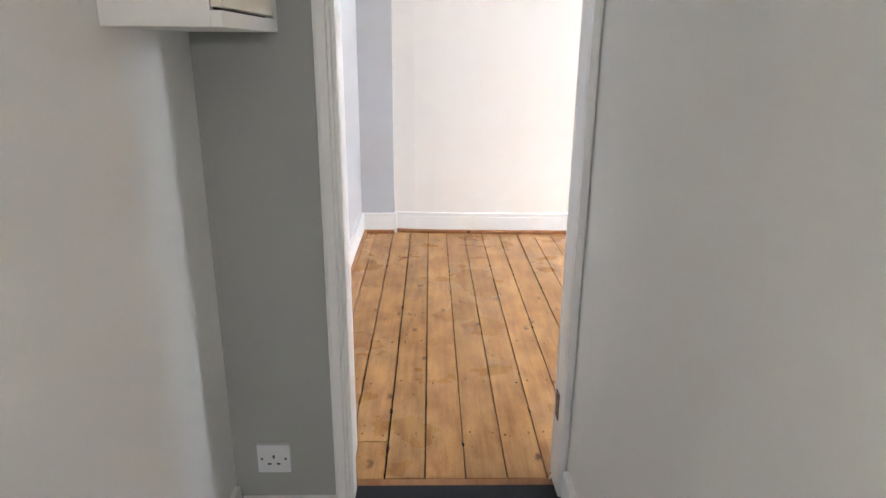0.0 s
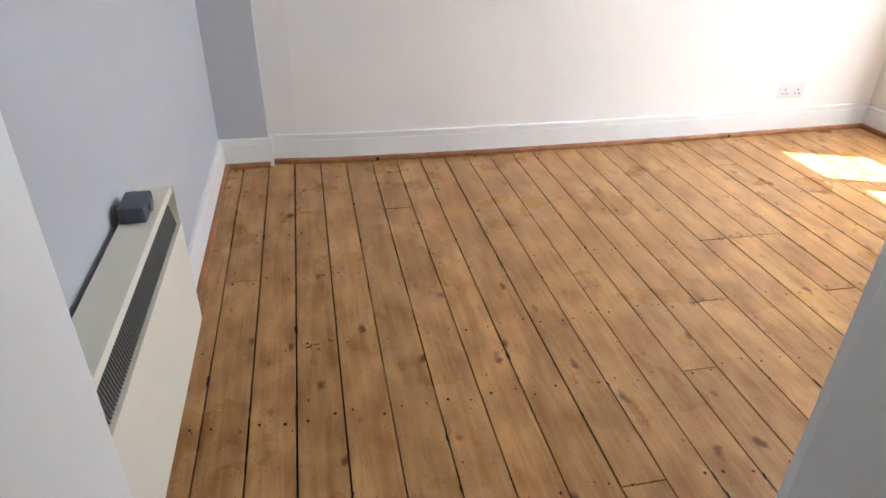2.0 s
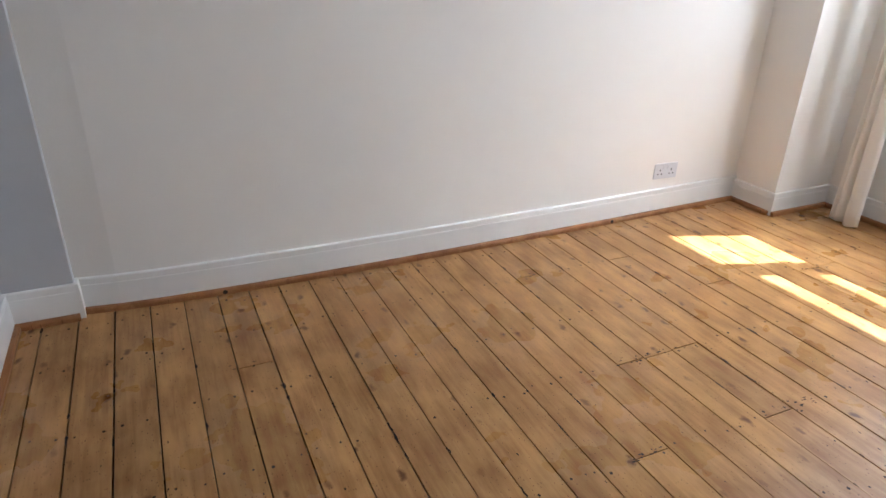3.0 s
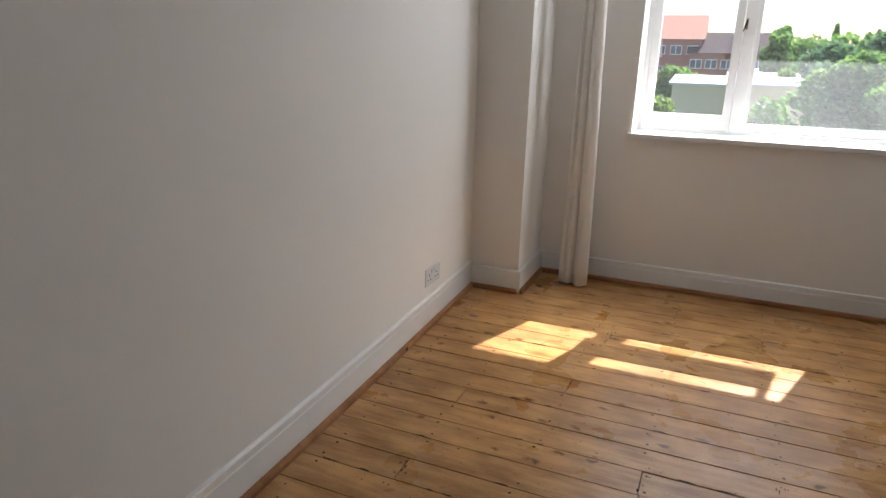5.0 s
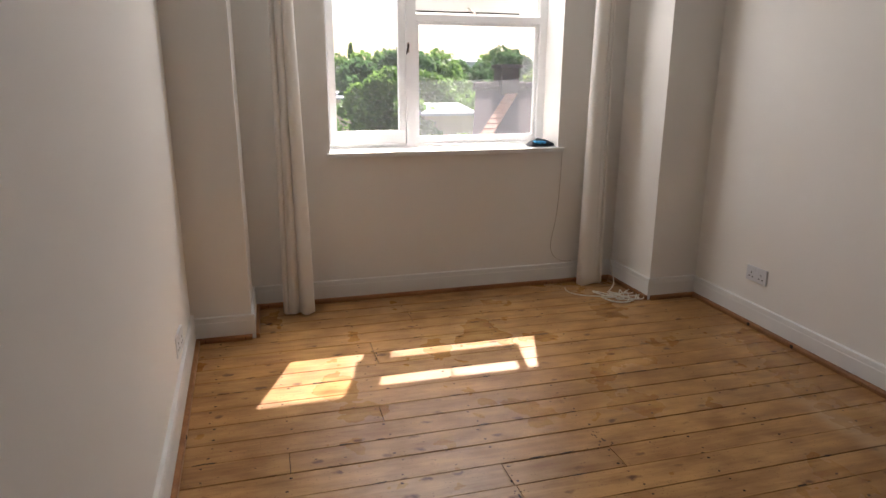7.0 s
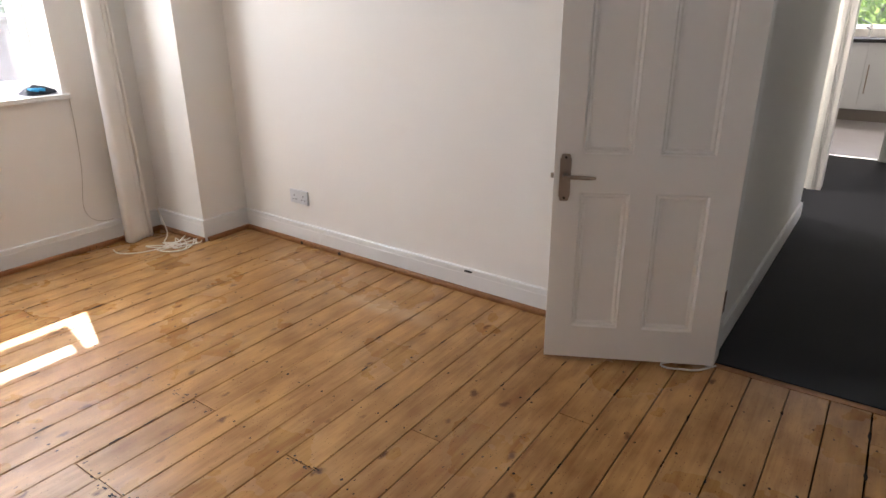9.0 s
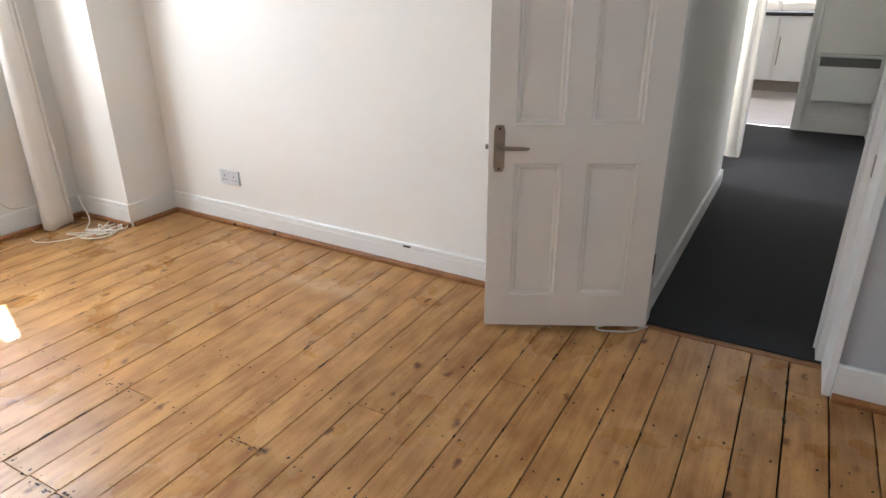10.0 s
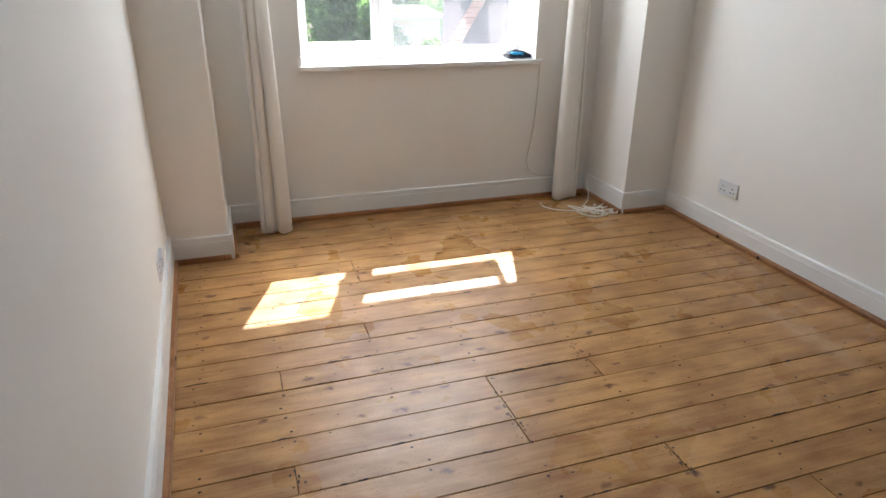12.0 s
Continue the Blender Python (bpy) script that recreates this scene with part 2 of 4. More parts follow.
DOOR_PAINT = material("white_door_paint", (0.86, 0.84, 0.81), 0.38, vary=0.03, scale=5, grain=50, bump=0.06)
FRAME_PAINT = material("white_window_paint", (0.82, 0.82, 0.82), 0.35, vary=0.03, scale=8, grain=60, bump=0.05)
FLOOR_WOOD = plank_wood("varnished_pine_boards", (0.230, 0.100, 0.030), (0.490, 0.275, 0.100), rough=0.33)
STRIP_WOOD = plank_wood("floor_edge_strip", (0.22, 0.09, 0.033), (0.36, 0.17, 0.065), rough=0.45, knots=False)
SUBFLOOR = material("dark_gap", (0.02, 0.013, 0.008), 0.9, bump=0)
NAIL = material("old_iron_nail", (0.014, 0.009, 0.006), 0.95, bump=0)
CARPET = material("charcoal_carpet", (0.015, 0.0175, 0.023), 0.95, vary=0.25, scale=5, grain=260, bump=0.6)
PLASTIC = material("white_plastic", (0.64, 0.65, 0.67), 0.35, vary=0.01, bump=0)
DARK = material("dark_hole", (0.015, 0.015, 0.016), 0.6, bump=0)
CREAM = material("cream_enamel", (0.72, 0.69, 0.58), 0.4, vary=0.03, scale=7, grain=60, bump=0.03)
HEATER_WHITE = material("white_enamel", (0.72, 0.73, 0.72), 0.4, vary=0.02, bump=0.02)
GRILLE = material("grey_grille", (0.13, 0.13, 0.12), 0.55, vary=0.08, bump=0.05)
KNOB = material("dark_blue_grey_plastic", (0.075, 0.08, 0.10), 0.55, vary=0.1, bump=0.05)
STEEL = material("brushed_nickel", (0.36, 0.30, 0.25), 0.34, metal=1.0, vary=0.06, grain=200, bump=0.03)
BRONZE = material("dull_bronze", (0.16, 0.10, 0.06), 0.45, metal=0.8, vary=0.15, grain=200, bump=0.03)
CURTAIN = material("cream_curtain_cloth", (0.90, 0.87, 0.82), 0.9, vary=0.03, scale=9, grain=400, bump=0.25)
cn, cl = CURTAIN.node_tree.nodes, CURTAIN.node_tree.links
see = cn.new("ShaderNodeBsdfTranslucent")
see.inputs["Color"].default_value = (0.90, 0.85, 0.78, 1)
weave = cn.new("ShaderNodeMixShader")
weave.inputs[0].default_value = 0.2
cl.new(cn["Principled BSDF"].outputs[0], weave.inputs[1])
cl.new(see.outputs[0], weave.inputs[2])
cl.new(weave.outputs[0], cn["Material Output"].inputs["Surface"])
CORD = material("white_cord", (0.74, 0.70, 0.62), 0.6, bump=0)
CABLE = material("grey_cable", (0.42, 0.37, 0.31), 0.6, bump=0)
MASK_DARK = material("black_cloth", (0.025, 0.03, 0.045), 0.85, vary=0.2, scale=30, grain=300, bump=0.3)
MASK_BLUE = material("bright_blue_cloth", (0.03, 0.30, 0.55), 0.75, vary=0.15, scale=40, grain=300, bump=0.2)
GLASS = dusty_glass("window_glass", 0.012)
GLASS_DUSTY = dusty_glass("dusty_window_glass", 0.042)
UNIT = material("white_kitchen_laminate", (0.70, 0.71, 0.73), 0.3, vary=0.01, bump=0)
WORKTOP = material("black_worktop", (0.02, 0.02, 0.022), 0.3, vary=0.2, bump=0)
PLINTH = material("grey_brown_plinth", (0.22, 0.19, 0.17), 0.5, vary=0.08, bump=0)
VINYL = material("pale_vinyl_floor", (0.30, 0.28, 0.28), 0.4, vary=0.06, scale=5, bump=0.02)
CHROME = material("chrome", (0.7, 0.7, 0.72), 0.12, metal=1.0, vary=0.01, bump=0)
BRICK = material("red_brick", (0.30, 0.15, 0.11), 0.85, vary=0.2, scale=2, grain=12, bump=0)
BRICK_PALE = material("pale_brick", (0.55, 0.47, 0.34), 0.85, vary=0.12, scale=2, grain=12, bump=0)
RENDER_BLUE = material("pale_render", (0.62, 0.66, 0.70), 0.85, vary=0.05, bump=0)
ROOF_DARK = material("dark_roof_tiles", (0.052, 0.030, 0.030), 0.95, vary=0.3, scale=1.5, grain=9, bump=0)
ROOF_RED = material("red_clay_tiles", (0.40, 0.17, 0.10), 0.8, vary=0.2, scale=2, grain=9, bump=0)
ROOF_PALE = material("pale_felt_roof", (0.48, 0.49, 0.50), 0.8, vary=0.12, scale=0.8, grain=5, bump=0)
WIN_DARK = material("far_window_pane", (0.10, 0.11, 0.13), 0.15, bump=0)
BARK = material("bark", (0.09, 0.065, 0.045), 0.9, vary=0.3, scale=3, grain=20, bump=0.4)
GRASS = material("garden_grass", (0.075, 0.12, 0.035), 0.95, vary=0.35, scale=0.12, grain=2.0, bump=0.3)
LEAF_MID = leaf_material("leaves_mid_green", (0.075, 0.16, 0.035), (0.155, 0.26, 0.06))
LEAF_DARK = leaf_material("leaves_dark_green", (0.045, 0.105, 0.04), (0.095, 0.175, 0.06))
LEAF_LIGHT = leaf_material("leaves_yellow_green", (0.10, 0.17, 0.03), (0.20, 0.29, 0.06))

# ---- mesh helpers ----


def box(bm, x0, y0, z0, x1, y1, z1, bevel=0.0):
    res = bmesh.ops.create_cube(bm, size=1, matrix=Matrix.LocRotScale(((x0 + x1) / 2, (y0 + y1) / 2, (z0 + z1) / 2), None, (abs(x1 - x0), abs(y1 - y0), abs(z1 - z0))))
    if bevel:
        edges = list({e for v in res["verts"] for e in v.link_edges})
        bmesh.ops.bevel(bm, geom=edges, offset=bevel, segments=2, profile=0.7, affect='EDGES')
    return bm


def prism(bm, outline, z0, z1):
    """An upright prism over an outline in plan, given counter-clockwise."""
    lo = [bm.verts.new((x, y, z0)) for x, y in outline]
    hi = [bm.verts.new((x, y, z1)) for x, y in outline]
    bm.faces.new(lo[::-1])
    bm.faces.new(hi)
    for i in range(len(lo)):
        j = (i + 1) % len(lo)
        bm.faces.new((lo[i], lo[j], hi[j], hi[i]))
    return bm


def sweep(bm, profile, p0, p1, out):
    """A straight moulding from p0 to p1 (plan); profile points are (distance from the wall along out, height)."""
    o = Vector((*out, 0)).normalized()
    rings = []
    for p in (p0, p1):
        rings.append([bm.verts.new(Vector((*p, 0)) + o * d + Vector((0, 0, z))) for d, z in profile])
    k = len(profile)
    for i in range(k):
        j = (i + 1) % k
        bm.faces.new((rings[0][i], rings[0][j], rings[1][j], rings[1][i]))
    bm.faces.new(rings[0][::-1])
    bm.faces.new(rings[1])
    bmesh.ops.recalc_face_normals(bm, faces=bm.faces)
    return bm


def upright(bm, profile, z0, z1, at, along, out):
    """An upright moulding: profile points are (distance along, distance out) in plan."""
    a, o = Vector((*along, 0)).normalized(), Vector((*out, 0)).normalized()
    pts = [Vector((*at, 0)) + a * u + o * v for u, v in profile]
    prism(bm, [(p.x, p.y) for p in pts], z0, z1)
    bmesh.ops.recalc_face_normals(bm, faces=bm.faces)
    return bm


def cylinder(bm, p0, p1, r0, r1=None, seg=12):
    p0, p1 = Vector(p0), Vector(p1)
    r1 = r0 if r1 is None else r1
    q = (p1 - p0).to_track_quat('Z', 'Y').to_matrix().to_4x4()
    m = Matrix.Translation((p0 + p1) / 2) @ q
    bmesh.ops.create_cone(bm, cap_ends=True, segments=seg, radius1=r0, radius2=r1, depth=(p1 - p0).length, matrix=m)
    return bm


def mesh_of(name, bm, mat, smooth=False):
    me = bpy.data.meshes.new(name)
    bm.to_mesh(me)
    bm.free()
    me.materials.append(mat)
    if smooth:
        for p in me.polygons:
            p.use_smooth = True
    return me


def part(name, bm, mat, parent, label="", smooth=False):
    ob = new(name, mesh_of(name, bm, mat, smooth))
    ob.parent = parent
    if label:
        tagged(ob, label)
    return ob


def structure(name, bm, mat, label, category=""):
    return tagged(new(name, mesh_of(name, bm, mat)), label, category or name.split("_")[0], kind="structure")


def thing(name, label, category, at=(0, 0, 0), turn=0.0, group=""):
    ob = new(name)
    ob.empty_display_size = 0.1
    ob.matrix_world = pose(*at, 0, 0, turn)
    return tagged(ob, label, category, group)


def tube(name, points, radius, mat, parent=None):
    cu = bpy.data.curves.new(name, 'CURVE')
    cu.dimensions, cu.bevel_depth, cu.bevel_resolution, cu.resolution_u = '3D', radius, 2, 8
    sp = cu.splines.new('NURBS')
    sp.points.add(len(points) - 1)
    for p, q in zip(sp.points, points):
        p.co = (*q, 1)
    sp.use_endpoint_u, sp.order_u = True, 4
    tmp = bpy.data.objects.new(name, cu)
    scene.collection.objects.link(tmp)
    me = bpy.data.meshes.new_from_object(tmp.evaluated_get(bpy.context.evaluated_depsgraph_get()))
    bpy.data.objects.remove(tmp)
    me.materials.clear()
    me.materials.append(mat)
    for p in me.polygons:
        p.use_smooth = True
    ob = new(name, me)
    ob.parent = parent
    return ob


B = bmesh.new

# ---- plan: the room lies at y 1.24 to 4.5, the passage before it; floor at z 0 ----
H = 2.60
XL, XW, XO = -0.155, 4.525, 4.90          # left wall, window wall inside and outside


def far_y(x):
    """The old far wall is out of square and bows a little into the room."""
    u = min(max((x - 0.1) / 3.92, 0.0), 1.0)
    return 4.495 + 0.014 * u - 0.060 * math.sin(math.pi * u ** 0.6)


def near_y(x):
    """The wall beside the door runs a little out of square."""
    return 1.236 + 0.025 * (4.02 - x)


FAR_X = [0.105 + (4.02 - 0.105) * i / 24 for i in range(25)]
YD, YDL, YH = 1.235, 1.54, 1.20         # door wall: room side right and left of the door, passage side
HXL, HXR = -0.22, 0.850                # passage side walls
DX0, DX1, RX = 0.147, 0.820, 0.122      # doorway, and the reveal behind its left post
WY0, WY1, WZ0, WZ1 = 2.080, 3.652, 0.986, 2.50   # window opening
KY = -3.48                              # end of the passage

structure("wall_far", prism(B(), [(-0.5, 4.495)] + [(x, far_y(x)) for x in FAR_X] + [(XO, 4.54), (XO, 4.85), (-0.5, 4.85)], 0, H), WALL, "white painted plaster wall behind the bare boards", "wall")
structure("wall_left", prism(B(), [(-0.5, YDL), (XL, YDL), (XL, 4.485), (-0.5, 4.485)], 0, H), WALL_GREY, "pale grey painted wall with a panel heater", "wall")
w = B()
prism(w, [(HXR + 0.1, 1.03), (XO, 1.03), (XO, YD), (4.02, YD), (HXR + 0.1, near_y(HXR + 0.1))], 0, H)
structure("wall_door_side", w, WALL, "white painted wall beside the open door", "wall")
w = B()
prism(w, [(HXL, YH), (RX - 0.03, YH), (RX - 0.03, YDL - 0.004), (HXL, YDL - 0.004)], 0, H)
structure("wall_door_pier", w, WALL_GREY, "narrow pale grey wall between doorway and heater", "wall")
w = B()
prism(w, [(RX - 0.03, YH), (HXR + 0.1, YH), (HXR + 0.1, YDL - 0.004), (RX - 0.03, YDL - 0.004)], 2.07, H)
structure("wall_over_door", w, WALL, "white painted wall above the doorway", "wall")
w = B()
prism(w, [(XW, YD), (XO, YD), (XO, WY0), (XW, WY0)], 0, H)
prism(w, [(XW, WY1), (XO, WY1), (XO, 4.54), (XW, 4.53)], 0, H)
prism(w, [(XW, WY0), (XO, WY0), (XO, WY1), (XW, WY1)], 0, WZ0 - 0.03)
prism(w, [(XW, WY0), (XO, WY0), (XO, WY1), (XW, WY1)], WZ1, H)
structure("wall_window", w, WALL, "white painted wall under and around the window", "wall")
structure("pier_window_far", prism(B(), [(4.02, 4.185), (XW, 4.185), (XW, 4.539), (4.02, 4.539)], 0, H), WALL, "white painted chimney-like pier in the corner", "wall")
structure("pier_window_near", prism(B(), [(4.02, YD), (XW, YD), (XW, 1.595), (4.02, 1.595)], 0, H), WALL, "white painted pier in the corner beside the window", "wall")
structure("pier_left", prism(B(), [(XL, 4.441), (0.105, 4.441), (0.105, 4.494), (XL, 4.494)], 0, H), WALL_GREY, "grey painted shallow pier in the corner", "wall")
structure("ceiling", box(B(), -0.7, 1.03, H, XO, 4.85, H + 0.1), CEIL, "white painted ceiling", "ceiling")
structure("ceiling_passage", box(B(), -2.8, -7.0, H + 0.002, 2.6, 1.03, H + 0.1), CEIL, "white painted passage ceiling", "ceiling")
# out-of-view slab, sized so its shadow ends the sun patch on the floor
structure("roof_eaves", box(B(), XO, 0.2, 2.58, 5.459, 5.6, 2.72), FRAME_PAINT, "unseen eaves added above the window to cut off the sun", "eaves")

# passage and kitchen
w = B()
box(w, HXL - 0.12, -1.05, 0, HXL, YDL - 0.004, H)
box(w, HXL - 0.12, KY, 0, HXL, -2.75, H)
# invented opening through which the side-room lamp reaches the passage
box(w, HXL - 0.12, -2.75, 2.1, HXL, -1.05, H)
structure("wall_passage_left", w, HALL_PAINT, "off-white painted passage wall", "wall")
# unseen room, added only to hold the lamp that lights the passage
w = B()
box(w, -2.72, -1.05, 0, HXL - 0.12, -0.93, H)
box(w, -2.72, -2.87, 0, HXL - 0.12, -2.75, H)
box(w, -2.72, -2.75, 0, -2.6, -1.05, 0.9)
box(w, -2.72, -2.75, 2.1, -2.6, -1.05, H)
box(w, -2.72, -2.75, 0.9, -2.6, -2.5, 2.1)
box(w, -2.72, -1.3, 0.9, -2.6, -1.05, 2.1)
structure("wall_side_room", w, HALL_PAINT, "off-white painted walls of an unseen room added to light the passage", "wall")
structure("wall_passage_right", prism(B(), [(0.826, -1.155), (0.955, -1.155), (0.955, 1.30), (HXR, 1.30)], 0, H), HALL_PAINT, "off-white painted passage wall beside the door", "wall")
# thin facing whose darker grey includes the shade on this wall
w = B()
prism(w, [(HXL, YH - 0.002), (RX - 0.03, YH - 0.002), (RX - 0.03, YH), (HXL, YH)], 0, H)
structure("wall_passage_end", w, HALL_GREY_SHADED, "grey wall beside the doorway, passage side, its colour darkened for shade", "wall")
w = B()
box(w, 0.805, -2.16, 0, 2.5, -2.02, H)
box(w, 0.955, KY, 0, 1.06, -2.16, H)
box(w, 2.4, -2.02, 0, 2.5, -1.155, H)
box(w, HXR + 0.1, -1.155, 0, 2.5, -1.05, H)
structure("wall_side_lobby", w, HALL_PAINT, "off-white painted lobby walls", "wall")
w = B()
box(w, -0.5, KY - 0.12, 0, 0.405, KY, H)
box(w, 0.955, KY - 0.12, 0, 2.0, KY, H)
box(w, 0.405, KY - 0.12, 2.08, 0.955, KY, H)
structure("wall_passage_far", w, HALL_PAINT, "off-white painted wall at the end of the passage", "wall")
w = B()
box(w, -1.0, -6.75, 0, 2.0, -6.63, 1.13)
box(w, -1.0, -6.75, 2.1, 2.0, -6.63, H)
box(w, -1.0, -6.75, 1.13, -0.2, -6.63, 2.1)
box(w, 1.6, -6.75, 1.13, 2.0, -6.63, 2.1)
box(w, -1.12, -6.75, 0, -1.0, KY - 0.12, H)
box(w, 2.0, -6.75, 0, 2.12, KY - 0.12, H)
structure("wall_kitchen", w, WALL, "white painted kitchen walls with a window", "wall")
structure("floor_kitchen", box(B(), -1.1, -6.7, -0.1, 2.1, KY - 0.06, 0.0), VINYL, "pale grey vinyl kitchen floor", "floor")
carpet = box(B(), -2.7, KY - 0.06, -0.1, 2.5, 1.03, 0.006)
box(carpet, HXL - 0.05, 1.03, -0.1, 0.955, 1.312, 0.006)
structure("floor_passage", carpet, CARPET, "charcoal carpet in the passage", "carpet")
structure("trim_kitchen_threshold", box(B(), 0.405, KY - 0.085, 0.0, 0.955, KY - 0.045, 0.012, 0.003), CHROME, "bright metal threshold bar", "threshold")

# ---- skirting and floor-edge strips ----


def skirting(run, out, h=0.145, strip=True, label="white gloss skirting board with a moulded top edge"):
    base_prof = [(-0.001, 0), (0.019, 0), (0.019, h - 0.033), (0.0175, h - 0.0315), (0.0178, h - 0.004), (0.0145, h), (-0.001, h)]
    edge_prof = [(0.0192, 0), (0.040, 0), (0.040, 0.018), (0.035, 0.026), (0.0192, 0.028)]
    bm, be = B(), B()
    for a, c in zip(run, run[1:]):
        sweep(bm, base_prof, a, c, out)
        sweep(be, edge_prof, a, c, out)
    ob = structure("baseboard", bm, GLOSS, label, "skirting")
    if strip:
        part("edge_strip", be, STRIP_WOOD, ob, "stained wooden strip along the floor")
    else:
        be.free()
    return ob


skirting([(x, far_y(x)) for x in FAR_X], (0, -1), 0.165)
skirting([(XL, 4.441), (0.105, 4.441)], (0, -1), 0.165)
skirting([(0.105, 4.441 - 0.019), (0.105, 4.475)], (1, 0), 0.165, strip=False)
skirting([(XL, YDL + 0.02), (XL, 4.422)], (1, 0), 0.165)
skirting([(0.96, near_y(0.96)), (4.02, YD)], (0.025, 1), 0.138)
skirting([(4.02, YD + 0.02), (4.02, 1.595)], (-1, 0))
skirting([(4.001, 1.595), (XW, 1.595)], (0, 1))
skirting([(XW, 1.616), (XW, 4.165)], (-1, 0))
skirting([(4.001, 4.185), (XW, 4.185)], (0, -1))
skirting([(4.02, 4.185), (4.02, 4.50)], (-1, 0))
skirting([(XL + 0.02, YDL), (RX - 0.030, YDL)], (0, 1))
skirting([(0.826, -1.155), (HXR, 1.245)], (-1, 0.022), 0.11, strip=False, label="white painted passage skirting board")
skirting([(HXL, -1.05), (HXL, YH - 0.02)], (1, 0), 0.11, strip=False, label="white painted passage skirting board")
skirting([(HXL + 0.02, YH - 0.002), (0.098, YH - 0.002)], (0, -1), 0.06, strip=False, label="white painted passage skirting board")
skirting([(-0.22, KY), (0.349, KY)], (0, 1), 0.16, strip=False, label="white painted passage skirting board")

# ---- door linings and architraves ----
ARCH = [(0, 0), (0.072, 0), (0.072, 0.016), (0.068, 0.022), (0.036, 0.022), (0.034, 0.013), (0.029, 0.013), (0.027, 0.019), (0.021, 0.019), (0.018, 0.010), (0.012, 0.010), (0.010, 0.014), (0.003, 0.014), (0, 0.010)]
ARCH_NARROW = [(0, 0), (0.0365, 0), (0.0365, 0.012), (0.034, 0.016), (0.030, 0.016), (0.028, 0.008), (0.023, 0.008), (0.021, 0.020), (0.018, 0.022), (0.002, 0.022), (0, 0.018)]


def frame_set(name, parts_in, label):
    ob = structure(name, parts_in[0][1], GLOSS, label, "door frame")
    for nm, bm in parts_in[1:]:
        part(nm, bm, GLOSS, ob)
    return ob


jl = box(B(), RX - 0.029, YH - 0.004, 0, DX0, 1.300, 2.07, 0.003)
jv = box(B(), RX - 0.029, 1.301, 0, RX, YDL + 0.006, 2.07, 0.004)
jr = box(B(), DX1, 1.272, 0, HXR - 0.0005, 1.366, 2.07, 0.003)
jh = box(B(), DX0, YH - 0.004, 2.04, DX1, 1.366, 2.07, 0.003)
doorset = frame_set("door_1", [("lining", jl), ("lining", jr), ("reveal_board", jv), ("head_lining", jh), 
    ("architrave", upright(B(), [(u * 0.72, v) for u, v in ARCH], 0, 2.10, (DX0 + 0.008, YH - 0.004), (-1, 0), (0, -1))),
    ("architrave", upright(B(), ARCH_NARROW, 0, 2.10, (DX1 + 0.001, 1.272), (1, 0), (0, -1)))],
    "white gloss moulded door frame of the room")
hinge = part("hinge", box(B(), DX1 - 0.003, 1.318, 0.255, DX1 + 0.004, 1.360, 0.350, 0.001), BRONZE, doorset, "dull bronze butt hinge")
for zz in (0.27, 0.302, 0.335):
    part("screw", cylinder(B(), (DX1 - 0.0045, 1.338, zz), (DX1 - 0.002, 1.338, zz), 0.004, seg=8), NAIL, hinge)
part("latch_plate", box(B(), RX - 0.001, 1.304, 0.79, RX + 0.003, 1.330, 0.87, 0.001), STEEL, doorset, "small metal latch plate")
kl = box(B(), 0.915, KY - 0.125, 0, 0.955, KY + 0.005, 2.08, 0.003)
frame_set("door_2", [("lining", kl), ("lining", box(B(), 0.405, KY - 0.125, 0, 0.435, KY + 0.005, 2.08, 0.003)),
    ("architrave", upright(B(), ARCH, 0, 2.1, (0.424, KY + 0.005), (-1, 0), (0, 1))),
    ("head_lining", box(B(), 0.435, KY - 0.125, 2.05, 0.915, KY + 0.005, 2.08, 0.003))], "white painted kitchen door frame")
frame_set("door_3", [("lining", box(B(), 0.775, -2.175, 0, 0.805, -2.005, 2.08, 0.003)),
    ("architrave", upright(B(), ARCH, 0, 2.1, (0.805, -2.02), (1, 0), (0, 1))),
    ("architrave", upright(B(), ARCH, 0, 2.1, (0.805, -2.16), (1, 0), (0, -1)))], "white painted side door frame in the passage")

# ---- the open panelled door ----
DOOR_W, DOOR_H, DOOR_T = 0.716, 1.98, 0.040
door = thing("panelled_door", "white painted four-panel wooden door standing open", "door", (0.816, 1.372, 0.016), math.degrees(math.atan2(0.319, 0.639)))
# local: x from hinge to free edge, the seen face at y 0, thickness towards -y
leaf = B()
xs = [0.0, 0.105, 0.320, 0.412, 0.614, DOOR_W]
zs = [0.0, 0.147, 0.752, 0.900, 1.85, DOOR_H]
for i in range(5):
    for k in range(5):
        if i in (1, 3) and k in (1, 3):
            box(leaf, xs[i], -0.024, zs[k], xs[i + 1], -0.016, zs[k + 1])
        else:
            box(leaf, xs[i], -DOOR_T, zs[k], xs[i + 1], 0, zs[k + 1])
bmesh.ops.remove_doubles(leaf, verts=leaf.verts, dist=0.0002)
part("leaf", leaf, DOOR_PAINT, door)
